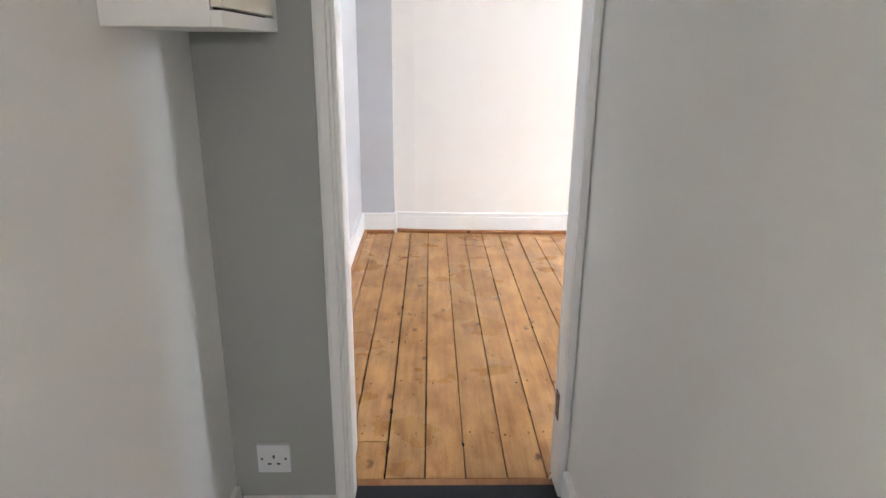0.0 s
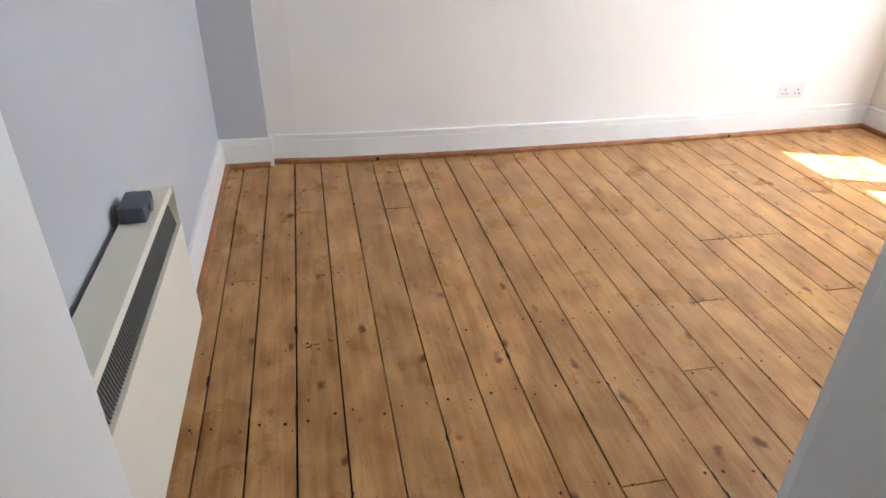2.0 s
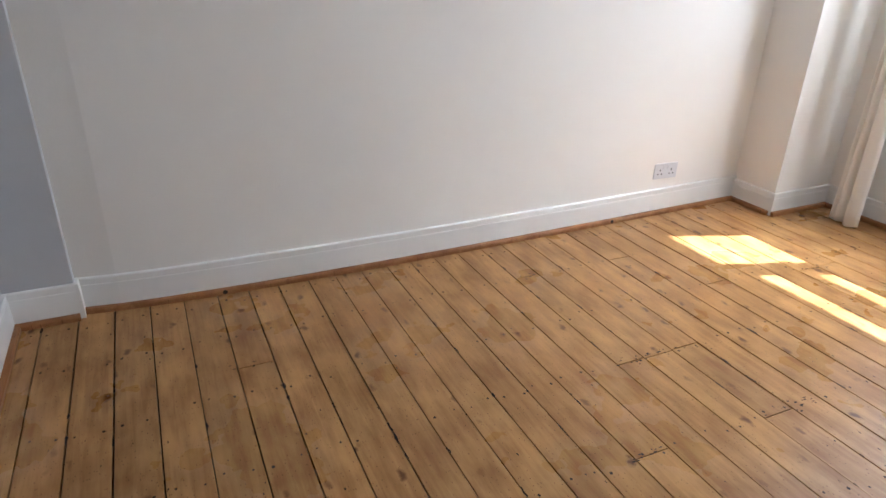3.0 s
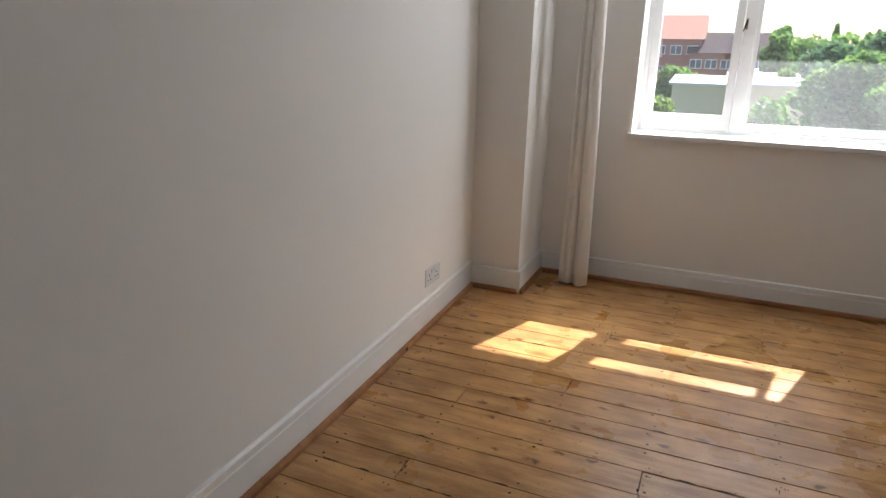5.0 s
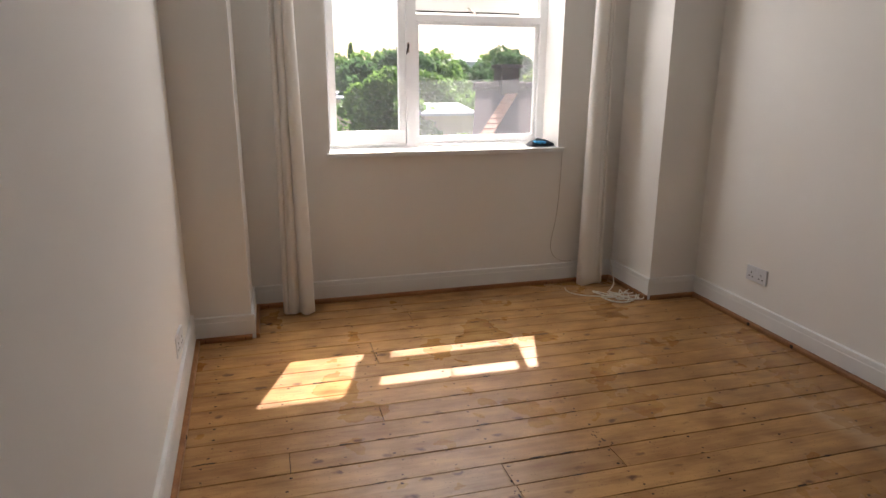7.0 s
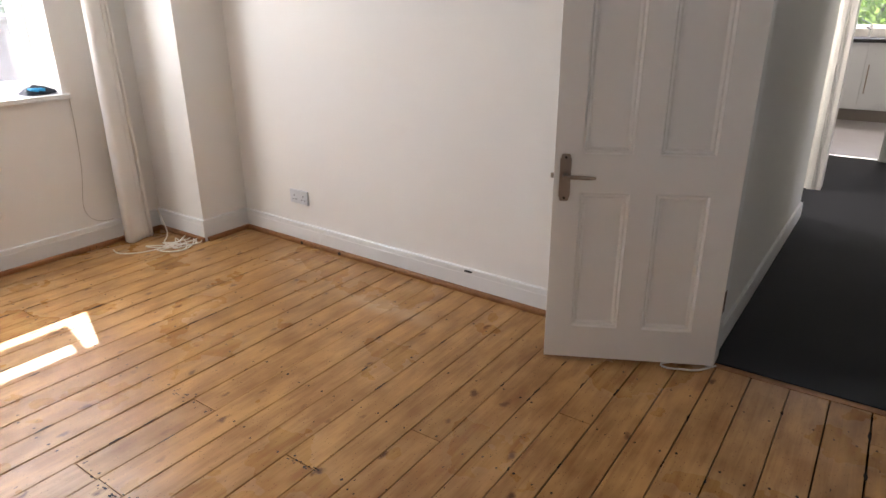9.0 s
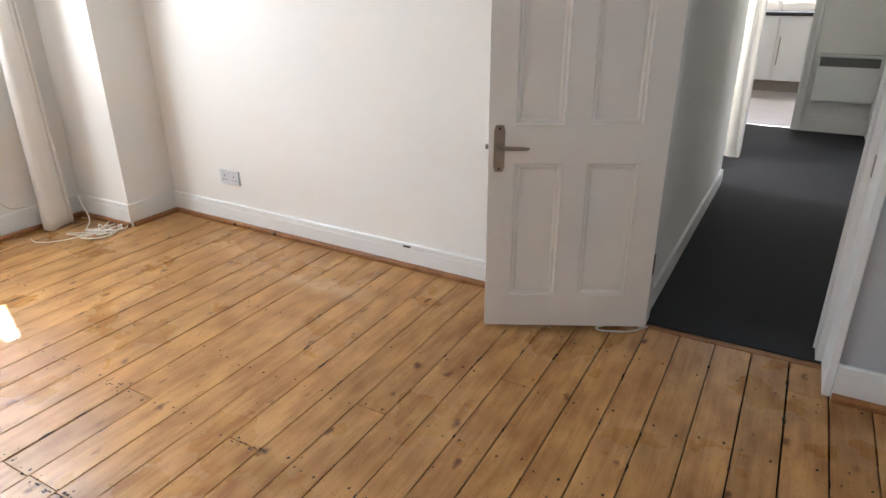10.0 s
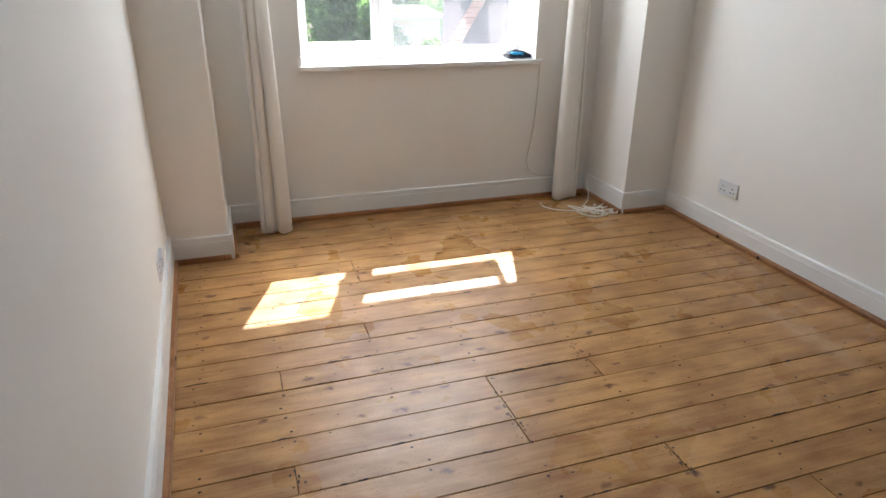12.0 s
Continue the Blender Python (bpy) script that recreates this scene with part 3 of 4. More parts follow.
for i in (1, 3):
    for k in (1, 3):
        x0, x1, z0, z1 = xs[i], xs[i + 1], zs[k], zs[k + 1]
        for side in (0, 1):
            f = (lambda d: -0.016 + d) if side == 0 else (lambda d: -0.024 - d)
            bm = B()
            rings = []
            for ins, d in ((0.0, 0.0158), (0.003, 0.0170), (0.007, 0.0155), (0.013, 0.0075), (0.020, 0.0085), (0.030, 0.0008)):
                rings.append([bm.verts.new(p) for p in ((x0 + ins, f(d), z0 + ins), (x1 - ins, f(d), z0 + ins), (x1 - ins, f(d), z1 - ins), (x0 + ins, f(d), z1 - ins))])
            for a, b2 in zip(rings, rings[1:]):
                for q in range(4):
                    bm.faces.new((a[q], a[(q + 1) % 4], b2[(q + 1) % 4], b2[q]))
            bmesh.ops.recalc_face_normals(bm, faces=bm.faces)
            part("panel_moulding", bm, DOOR_PAINT, door)
HU, HZ = 0.672, 0.818                   # handle spindle on the leaf
plate = [(-0.022, -0.076), (-0.018, -0.082), (-0.018, -0.090), (-0.012, -0.095), (0.012, -0.095), (0.018, -0.090), (0.018, -0.082), (0.022, -0.076)]
hp = prism(B(), [(HU + u, HZ - 0.010 + v) for u, v in plate] + [(HU + u, HZ - 0.010 - v) for u, v in plate[::-1]], -0.0005, 0.008)
for vert in hp.verts:
    vert.co = Vector((vert.co.x, vert.co.z, vert.co.y))
bmesh.ops.recalc_face_normals(hp, faces=hp.faces)
handle = part("handle_plate", hp, STEEL, door, "brushed metal lever handle plate")
part("boss", cylinder(B(), (HU, 0.007, HZ), (HU, 0.030, HZ), 0.011, 0.009, 16), STEEL, handle)
lever = B()
cylinder(lever, (HU + 0.003, 0.036, HZ), (HU - 0.092, 0.038, HZ - 0.002), 0.0085, 0.0078, 14)
cylinder(lever, (HU - 0.092, 0.038, HZ - 0.002), (HU - 0.118, 0.034, HZ - 0.003), 0.0078, 0.005, 14)
cylinder(lever, (HU, 0.026, HZ), (HU, 0.046, HZ), 0.010, 0.008, 14)
part("lever", lever, STEEL, handle)
for zz in (HZ - 0.092, HZ + 0.072):
    part("screw", cylinder(B(), (HU, 0.0078, zz), (HU, 0.0095, zz), 0.005, seg=10), NAIL, handle)
part("latch_bolt", box(B(), DOOR_W - 0.001, -0.026, HZ - 0.017, DOOR_W + 0.012, -0.014, HZ + 0.002, 0.002), STEEL, door, "dark metal latch bolt")

# ---- window ----
win = structure("window_1", box(B(), 4.79, WY0, WZ0, 4.86, WY0 + 0.055, WZ1, 0.004), FRAME_PAINT, "white painted timber window with a casement and an open top light", "window")
FX0, FX1, SZ = 4.79, 4.86, 1.008        # frame depth, top of the bottom rail
part("frame_jamb", box(B(), FX0, WY1 - 0.030, WZ0, FX1, WY1, WZ1, 0.004), FRAME_PAINT, win)
part("frame_sill", box(B(), FX0, WY0 + 0.055, WZ0, FX1, WY1 - 0.030, SZ, 0.004), FRAME_PAINT, win)
part("frame_head", box(B(), FX0, WY0 + 0.055, WZ1 - 0.05, FX1, WY1 - 0.030, WZ1, 0.004), FRAME_PAINT, win)
part("mullion", box(B(), FX0 - 0.004, 3.028, SZ, FX1, 3.098, WZ1 - 0.05, 0.004), FRAME_PAINT, win)
part("transom", box(B(), FX0 - 0.002, WY0 + 0.055, 1.812, FX1, 3.028, 1.858, 0.004), FRAME_PAINT, win)


def sash(name, y0, y1, z0, z1, parent, rail=0.042, bottom=0.058, x0=4.797, depth=0.045):
    s = part(name, box(B(), x0, y0, z0, x0 + depth, y1, z0 + bottom, 0.004), FRAME_PAINT, parent)
    part("top_rail", box(B(), x0, y0, z1 - rail, x0 + depth, y1, z1, 0.004), FRAME_PAINT, s)
    part("stile", box(B(), x0, y0, z0 + bottom, x0 + depth, y0 + rail, z1 - rail, 0.004), FRAME_PAINT, s)
    part("stile", box(B(), x0, y1 - rail, z0 + bottom, x0 + depth, y1, z1 - rail, 0.004), FRAME_PAINT, s)
    g = part("pane", box(B(), x0 + 0.020, y0 + rail - 0.004, z0 + bottom - 0.004, x0 + 0.024, y1 - rail + 0.004, z1 - rail + 0.004), GLASS, s, "clear window pane")
    g.visible_shadow = False
    return s


sash("casement_sash", 3.100, WY1 - 0.032, SZ + 0.004, WZ1 - 0.053, win, 0.048, 0.086)
part("glazing_bead", box(B(), 4.81, WY0 + 0.056, SZ + 0.001, 4.84, 3.027, SZ + 0.048, 0.004), FRAME_PAINT, win)
part("glazing_bead", box(B(), 4.81, WY0 + 0.056, SZ + 0.049, 4.84, WY0 + 0.078, 1.811, 0.003), FRAME_PAINT, win)
part("glazing_bead", box(B(), 4.81, 3.003, SZ + 0.049, 4.84, 3.027, 1.811, 0.003), FRAME_PAINT, win)
part("glazing_bead", box(B(), 4.81, WY0 + 0.079, 1.794, 4.84, 3.002, 1.811, 0.003), FRAME_PAINT, win)
fg = part("pane", box(B(), 4.822, WY0 + 0.075, SZ + 0.045, 4.826, 3.006, 1.80), GLASS_DUSTY, win, "clear fixed window pane")
fg.visible_shadow = False
# top light, hinged at its head and pushed out
hop = part("top_light", box(B(), -0.02, WY0 + 0.030, -0.640, 0.02, 3.015, -0.485, 0.003), FRAME_PAINT, win, "small top window pushed open")
for nm, y0, y1, z0, z1 in (("stile", WY0 + 0.030, WY0 + 0.07, -0.485, -0.04), ("stile", 2.975, 3.015, -0.485, -0.04), ("top_rail", WY0 + 0.030, 3.015, -0.04, 0.0)):
    part(nm, box(B(), -0.02, y0, z0, 0.02, y1, z1, 0.003), FRAME_PAINT, hop)
hg = part("pane", box(B(), -0.002, WY0 + 0.065, -0.490, 0.002, 2.98, -0.035), GLASS, hop, "clear window pane")
hg.visible_shadow = False
part("seal", box(B(), -0.0235, WY0 + 0.034, -0.637, -0.0205, 3.011, -0.626), DARK, hop, "dark rubber seal")
hop.matrix_basis = pose(4.864, 0, 2.430, 0, -38, 0)
part("stay_bar", cylinder(B(), (4.80, 2.60, 1.866), (5.225, 2.53, 1.95), 0.005, seg=8), STEEL, win, "thin metal window stay")
lat = part("casement_catch", box(B(), 4.770, 3.077, 1.612, 4.792, 3.090, 1.676, 0.003), STEEL, win, "small dark casement catch")
part("catch_lever", cylinder(B(), (4.768, 3.083, 1.665), (4.760, 3.10, 1.60), 0.006, 0.004, 8), NAIL, lat)
part("stay_bar", box(B(), 4.765, 2.30, WZ0 + 0.008, 4.777, 2.90, WZ0 + 0.018, 0.002), GLOSS, win, "white painted casement stay")
sill = B()
box(sill, 4.500, WY0 - 0.038, WZ0 - 0.030, XW - 0.0005, WY1 + 0.022, WZ0, 0.006)
box(sill, XW - 0.0005, WY0 + 0.001, WZ0 - 0.029, 4.80, WY1 - 0.001, WZ0 - 0.0005)
part("window_sill", sill, GLOSS, win, "white gloss window sill lit by the sun")

# ---- curtains ----


def curtain(lobes, x, depth, z0, z1, seed):
    """A curtain drawn back into a column: rounded folds, each (from y, to y at the foot, how far proud), a hem that dips."""
    rnd = random.Random(seed)
    bm = B()
    nv, nu = 30, 12
    ya, yb = lobes[0][0], lobes[-1][1]
    mid = (ya + yb) / 2
    ph = [rnd.uniform(0, 6.28) for _ in lobes]
    rings = []
    for j in range(nv + 1):
        v = j / nv
        squeeze = 0.62 + 0.38 * v ** 0.8
        ring = []
        for k, (y0, y1, proud) in enumerate(lobes):
            for i in range(nu):
                a = math.pi * (i + 0.5) / nu
                w = y0 + (y1 - y0) * (0.5 - 0.5 * math.cos(a))
                crease = 0.006 * math.sin(3.1 * a + ph[k]) * (0.4 + 0.6 * v)
                sway = 0.006 * math.sin(3.4 * v + ph[k])
                out = depth * proud * math.sin(a) ** 0.55 + crease
                hem = 0.010 * math.sin(a + ph[k]) * (v > 0.99)
                ring.append(bm.verts.new((x - out, mid + (w - mid) * squeeze + sway, z1 + (z0 - z1) * v + abs(hem))))
        for i in range(8):
            w = yb + (ya - yb) * (i + 0.5) / 8
            ring.append(bm.verts.new((x + 0.035 * math.sin(math.pi * (i + 0.5) / 8), mid + (w - mid) * squeeze, z1 + (z0 - z1) * v)))
        rings.append(ring)
    n = len(rings[0])
    for p, q in zip(rings, rings[1:]):
        for i in range(n):
            bm.faces.new((p[i], p[(i + 1) % n], q[(i + 1) % n], q[i]))
    bm.faces.new(rings[0])
    bm.faces.new(rings[-1][::-1])
    bmesh.ops.recalc_face_normals(bm, faces=bm.faces)
    return bm


for lobes, x, sd, lb in (
        ([(3.812, 3.905, 1.0), (3.903, 3.965, 0.8), (3.963, 4.004, 0.55)], 4.350, 3, "cream cloth curtain gathered beside the window"),
        ([(1.742, 1.775, 0.55), (1.773, 1.806, 0.7), (1.804, 1.935, 1.0)], 4.430, 8, "cream cloth curtain gathered above a coil of cord")):
    tagged(new("curtain", mesh_of("curtain", curtain(lobes, x, 0.062, 0.004, 2.42, sd), CURTAIN, True)), lb, "curtain", "curtains at the window")

# ---- sockets ----


def socket(at, turn, w2, h2, double, label):
    t = thing("wall_socket", label, "socket", at, turn)
    part("plate", box(B(), -w2 / 2, -0.011, -h2 / 2, w2 / 2, 0, h2 / 2, 0.003), PLASTIC, t)
    for cx in ((-w2 * 0.25, w2 * 0.25) if double else (0.0,)):
        for px, pz, a, c in ((0, 0.011, 0.006, 0.012), (-0.014, -0.014, 0.011, 0.006), (0.014, -0.014, 0.011, 0.006)):
            part("pin_hole", box(B(), cx + px - a / 2, -0.0118, pz - c / 2 - 0.004, cx + px + a / 2, -0.010, pz + c / 2 - 0.004), DARK, t)
        if double:
            part("switch", box(B(), cx * 0.35 - 0.006, -0.0145, h2 * 0.16, cx * 0.35 + 0.006, -0.0105, h2 * 0.38, 0.001), PLASTIC, t)
    if not double:
        for sx in (-w2 * 0.36, w2 * 0.36):
            part("screw", cylinder(B(), (sx, -0.0122, 0), (sx, -0.0105, 0), 0.004, seg=8), DARK, t)
    return t


socket((3.365, far_y(3.365) + 0.001, 0.278), -2.0, 0.176, 0.098, True, "white plastic double wall socket on the white wall")
socket((3.445, near_y(3.445) - 0.001, 0.315), 178.6, 0.165, 0.090, True, "white plastic double wall socket on the wall by the door")
socket((-0.093, YH - 0.002, 0.205), 0, 0.102, 0.100, False, "white plastic single socket on the passage wall")

# ---- panel heater in the room ----


def panel_heater(at, turn, length, z0, z1, mat, label, knob):
    t = thing("panel_heater", label, "heater", at, turn)
    # local: x along the wall, y out of the wall (towards -y), z up
    prof = [(0.018, z0), (0.105, z0), (0.115, z0 + 0.012), (0.115, z1 - 0.115), (0.100, z1 - 0.115), (0.085, z1 - 0.030), (0.108, z1 - 0.018), (0.104, z1), (0.018, z1)]
    bm = B()
    sweep(bm, prof, (0, 0), (length, 0), (0, -1))
    part("casing", bm, mat, t)
    gr = part("grille", sweep(B(), [(0.100, z1 - 0.113), (0.1025, z1 - 0.113), (0.0875, z1 - 0.032), (0.085, z1 - 0.032)], (0.012, 0), (length - 0.012, 0), (0, -1)), GRILLE, t, "dark grey louvred grille")
    count = int(length / 0.012)
    bars = B()
    for i in range(count):
        x = 0.014 + i * (length - 0.028) / count
        sweep(bars, [(0.1026, z1 - 0.112), (0.1060, z1 - 0.112), (0.0910, z1 - 0.033), (0.0876, z1 - 0.033)], (x, 0), (x + 0.005, 0), (0, -1))
    tagged(part("louvre", bars, GRILLE, gr), kind="stuff")
    for x in (0.0, length - 0.004):
        part("end_cap", box(B(), x - (0.003 if x == 0 else -0.0042), -0.112, z0 + 0.004, x + (0 if x == 0 else 0.0072), -0.022, z1 - 0.004, 0.001), mat, t)
    for x in (0.12, length - 0.14):
        part("wall_bracket", box(B(), x, -0.018, z0 + 0.05, x + 0.03, 0.0, z1 - 0.05), GRILLE, t)
    if knob:
        k = part("control_box", box(B(), length - 0.225, -0.085, z1 - 0.002, length - 0.115, -0.020, z1 + 0.042, 0.010), KNOB, t, "dark blue-grey control box")
        part("dial", cylinder(B(), (length - 0.17, -0.084, z1 + 0.020), (length - 0.17, -0.092, z1 + 0.020), 0.014, seg=16), GRILLE, k)
    return t


panel_heater((XL, 1.88, 0), 90, 0.87, 0.175, 0.650, CREAM, "cream electric panel heater on the pale grey wall", True)
panel_heater((0.306, KY, 0), 180, 0.52, 0.32, 0.770, HEATER_WHITE, "white electric panel heater on the passage wall", False)

# ---- meter cupboard in the passage ----
cup = thing("meter_cupboard", "off-white painted wooden meter cupboard high on the wall", "cupboard", (0, 0, 0))
CZ, CX, CY = 1.467, 0.006, 0.745
part("side_panel", box(B(), HXL, CY, CZ, CX - 0.020, CY + 0.02, 2.15, 0.002), HALL_PAINT, cup)
part("bottom_panel", box(B(), HXL, CY + 0.02, CZ, CX - 0.020, YH - 0.002, CZ + 0.018, 0.002), HALL_PAINT, cup)
part("top_panel", box(B(), HXL, CY + 0.02, 2.13, CX - 0.020, YH - 0.002, 2.15, 0.002), HALL_PAINT, cup)
part("face_frame", box(B(), CX - 0.020, CY, CZ, CX, YH - 0.002, CZ + 0.030, 0.002), GLOSS, cup)
part("face_stile", box(B(), CX - 0.020, YH - 0.040, CZ + 0.030, CX, YH - 0.002, 2.15, 0.002), GLOSS, cup)
part("face_backing", box(B(), CX - 0.024, CY + 0.02, CZ + 0.030, CX - 0.0202, YH - 0.04, 2.13), DARK, cup)
part("cupboard_door", box(B(), CX - 0.019, CY + 0.003, CZ + 0.036, CX + 0.001, YH - 0.043, 2.14, 0.002), CREAM, cup, "cream painted cupboard door")

# ---- cords, cable, cloth mask, clip ----
pts = []
rnd = random.Random(4)
for i in range(120):
    a = i * 0.27
    pts.append((4.09 + 0.085 * math.sin(a) + 0.045 * math.sin(2.37 * a + 1) + rnd.uniform(-0.004, 0.004), 1.755 + 0.105 * math.cos(1.17 * a) + 0.06 * math.cos(0.61 * a + 2), 0.005 + 0.003 * (i % 2) + 0.012 * (i / 120)))
pts = [(4.36, 2.05, 0.006), (4.28, 2.09, 0.006), (4.17, 2.02, 0.006), (4.13, 1.90, 0.007)] + pts + [(4.26, 1.70, 0.03), (4.36, 1.69, 0.12), (4.40, 1.69, 0.20)]
tagged(tube("floor_cord", pts, 0.0036, CORD), "tangled white curtain cord lying on the floorboards", "cord")
tagged(tube("loose_cord", [(0.81, 1.345, 0.005), (0.83, 1.38, 0.005), (0.87, 1.44, 0.005), (0.91, 1.45, 0.006), (0.95, 1.47, 0.005), (1.00, 1.488, 0.005), (1.02, 1.46, 0.005), (0.985, 1.43, 0.005)], 0.0042, CORD), "white cord lying under the open door", "cord")
tagged(tube("wall_cable", [(4.515, 2.050, 0.965), (4.520, 2.05, 0.83), (4.520, 2.055, 0.62), (4.520, 2.075, 0.44), (4.518, 2.105, 0.32), (4.517, 2.105, 0.25), (4.515, 2.075, 0.190), (4.506, 2.02, 0.158), (4.503, 1.94, 0.160)], 0.0017, CABLE), "thin grey cable hanging on the wall under the window", "cable")


def cloth_mask():
    bm = B()
    n1, n2 = 22, 12
    rows = []
    for j in range(n2 + 1):
        row = []
        for i in range(n1 + 1):
            u, v = i / n1 * 2 - 1, j / n2 * 2 - 1
            hgt = 0.045 * (1 - u * u) ** 0.7 * (1 - v * v) ** 0.6
            wob = noise.noise(Vector((u * 2.2, v * 2.0, 3.1))) * 0.014
            row.append(bm.verts.new((0.062 * v * (1 - 0.25 * abs(u)) + wob * 0.5, 0.105 * u, 0.006 + max(0, hgt + wob))))
        rows.append(row)
    for j in range(n2):
        for i in range(n1):
            bm.faces.new((rows[j][i], rows[j][i + 1], rows[j + 1][i + 1], rows[j + 1][i]))
    bmesh.ops.solidify(bm, geom=bm.faces[:], thickness=0.003)
    return bm


mask = thing("cloth_face_mask", "crumpled black and bright blue cloth mask on the window sill", "face mask", (4.620, 2.175, WZ0), 8)
part("cloth", cloth_mask(), MASK_DARK, mask, smooth=True)
pb = B()
for q in range(6):
    box(pb, -0.066 + 0.004 * q, -0.01 + 0.011 * q, 0.022 + 0.003 * (q % 3), -0.034 + 0.005 * q, 0.004 + 0.012 * q, 0.040 + 0.003 * (q % 2), 0.003)
part("blue_panel", pb, MASK_BLUE, mask, "bright blue cloth panel")
lp = tube("ear_loop", [(-0.02, 0.09, 0.01), (-0.04, 0.14, 0.006), (-0.02, 0.175, 0.004), (0.01, 0.15, 0.006), (0.01, 0.10, 0.012)], 0.002, MASK_DARK, mask)
clip = tagged(new("cable_clip", mesh_of("cable_clip", box(B(), 2.085, near_y(2.1) + 0.017, 0.120, 2.130, near_y(2.1) + 0.026, 0.128, 0.002), NAIL)), "small black clip on the skirting board", "clip")

# ---- kitchen seen down the passage ----
UY = -6.02


def kitchen_unit(x0, x1, handle_at, label):
    t = thing("kitchen_unit", label, "kitchen unit", ((x0 + x1) / 2, UY, 0))
    w2 = (x1 - x0) / 2
    part("carcass", box(B(), -w2, -0.58, 0.15, w2, -0.02, 0.985), UNIT, t)
    d = part("unit_door", box(B(), -w2 + 0.002, -0.019, 0.155, w2 - 0.002, 0.0, 0.982, 0.002), UNIT, t)
    part("bar_handle", cylinder(B(), (handle_at * w2, 0.028, 0.36), (handle_at * w2, 0.028, 0.72), 0.007, seg=8), STEEL, d, "long metal bar handle")
    part("plinth", box(B(), -w2, -0.10, 0, w2, -0.06, 0.148), PLINTH, t)
    return t


kitchen_unit(0.246, 0.826, 0.84, "white kitchen base unit with a long bar handle")
kitchen_unit(0.827, 1.406, 0.9, "white kitchen base unit under the worktop")
tagged(new("worktop", mesh_of("worktop", box(B(), 0.0, -6.63, 0.986, 1.9, UY + 0.03, 1.03, 0.004), WORKTOP)), "black kitchen worktop below the window", "worktop")
tap = thing("kitchen_tap", "chrome kitchen tap on the worktop", "tap", (0.866, -6.45, 1.03))
part("tap_body", cylinder(B(), (0, 0, 0), (0, 0, 0.16), 0.022, 0.018, 14), CHROME, tap)
part("spout", cylinder(B(), (0, 0, 0.10), (0.05, 0.17, 0.14), 0.011, seg=10), CHROME, tap)
part("tap_lever", cylinder(B(), (0, 0, 0.16), (0.12, 0.02, 0.22), 0.007, seg=8), CHROME, tap)
kw = structure("window_2", box(B(), -0.2, -6.72, 1.13, 1.6, -6.66, 1.18, 0.004), FRAME_PAINT, "white kitchen window frame", "window")
for x in (-0.2, 0.66, 1.55):
    part("frame_post", box(B(), x, -6.72, 1.18, x + 0.05, -6.66, 2.05, 0.004), FRAME_PAINT, kw)
part("frame_head", box(B(), -0.2, -6.72, 2.05, 1.6, -6.66, 2.1, 0.004), FRAME_PAINT, kw)
for x in (-0.15, 0.71):
    g = part("pane", box(B(), x, -6.692, 1.18, x + 0.86 - 0.05 * (x > 0), -6.688, 2.05), GLASS, kw)
    g.visible_shadow = False

# ---- outside: gardens, trees, houses ----
GZ = -7.5
gb = B()
R = 2500
prism(gb, [(-R, -R), (R, -R), (R, R), (-R, R)], GZ - 1, GZ)
structure("ground", gb, GRASS, "green gardens far below the window", "ground")


def far_woods():
    bm = B()
    nx = 120
    prev = None
    for i in range(nx + 1):
        a = -1.3 + 2.6 * i / nx
        row = []
        for r, h in ((230, 0), (250, 0.75), (275, 1.0), (330, 1.25), (400, 0.0)):
            hh = h * (11 + 5 * noise.noise(Vector((a * 6, r * 0.01, 0))) + 3.0 * noise.noise(Vector((a * 40, r * 0.05, 2))))
            row.append(bm.verts.new((r * math.cos(a), 4 + r * math.sin(a), GZ + hh)))
        if prev:
            for q in range(4):
                bm.faces.new((prev[q], row[q], row[q + 1], prev[q + 1]))
        prev = row
    return bm


WOODS = material("far_woods", (0.06, 0.10, 0.055), 0.95, vary=0.4, scale=0.08, grain=0.5, bump=0)
structure("backdrop", far_woods(), WOODS, "far wooded hill on the skyline", "hill")


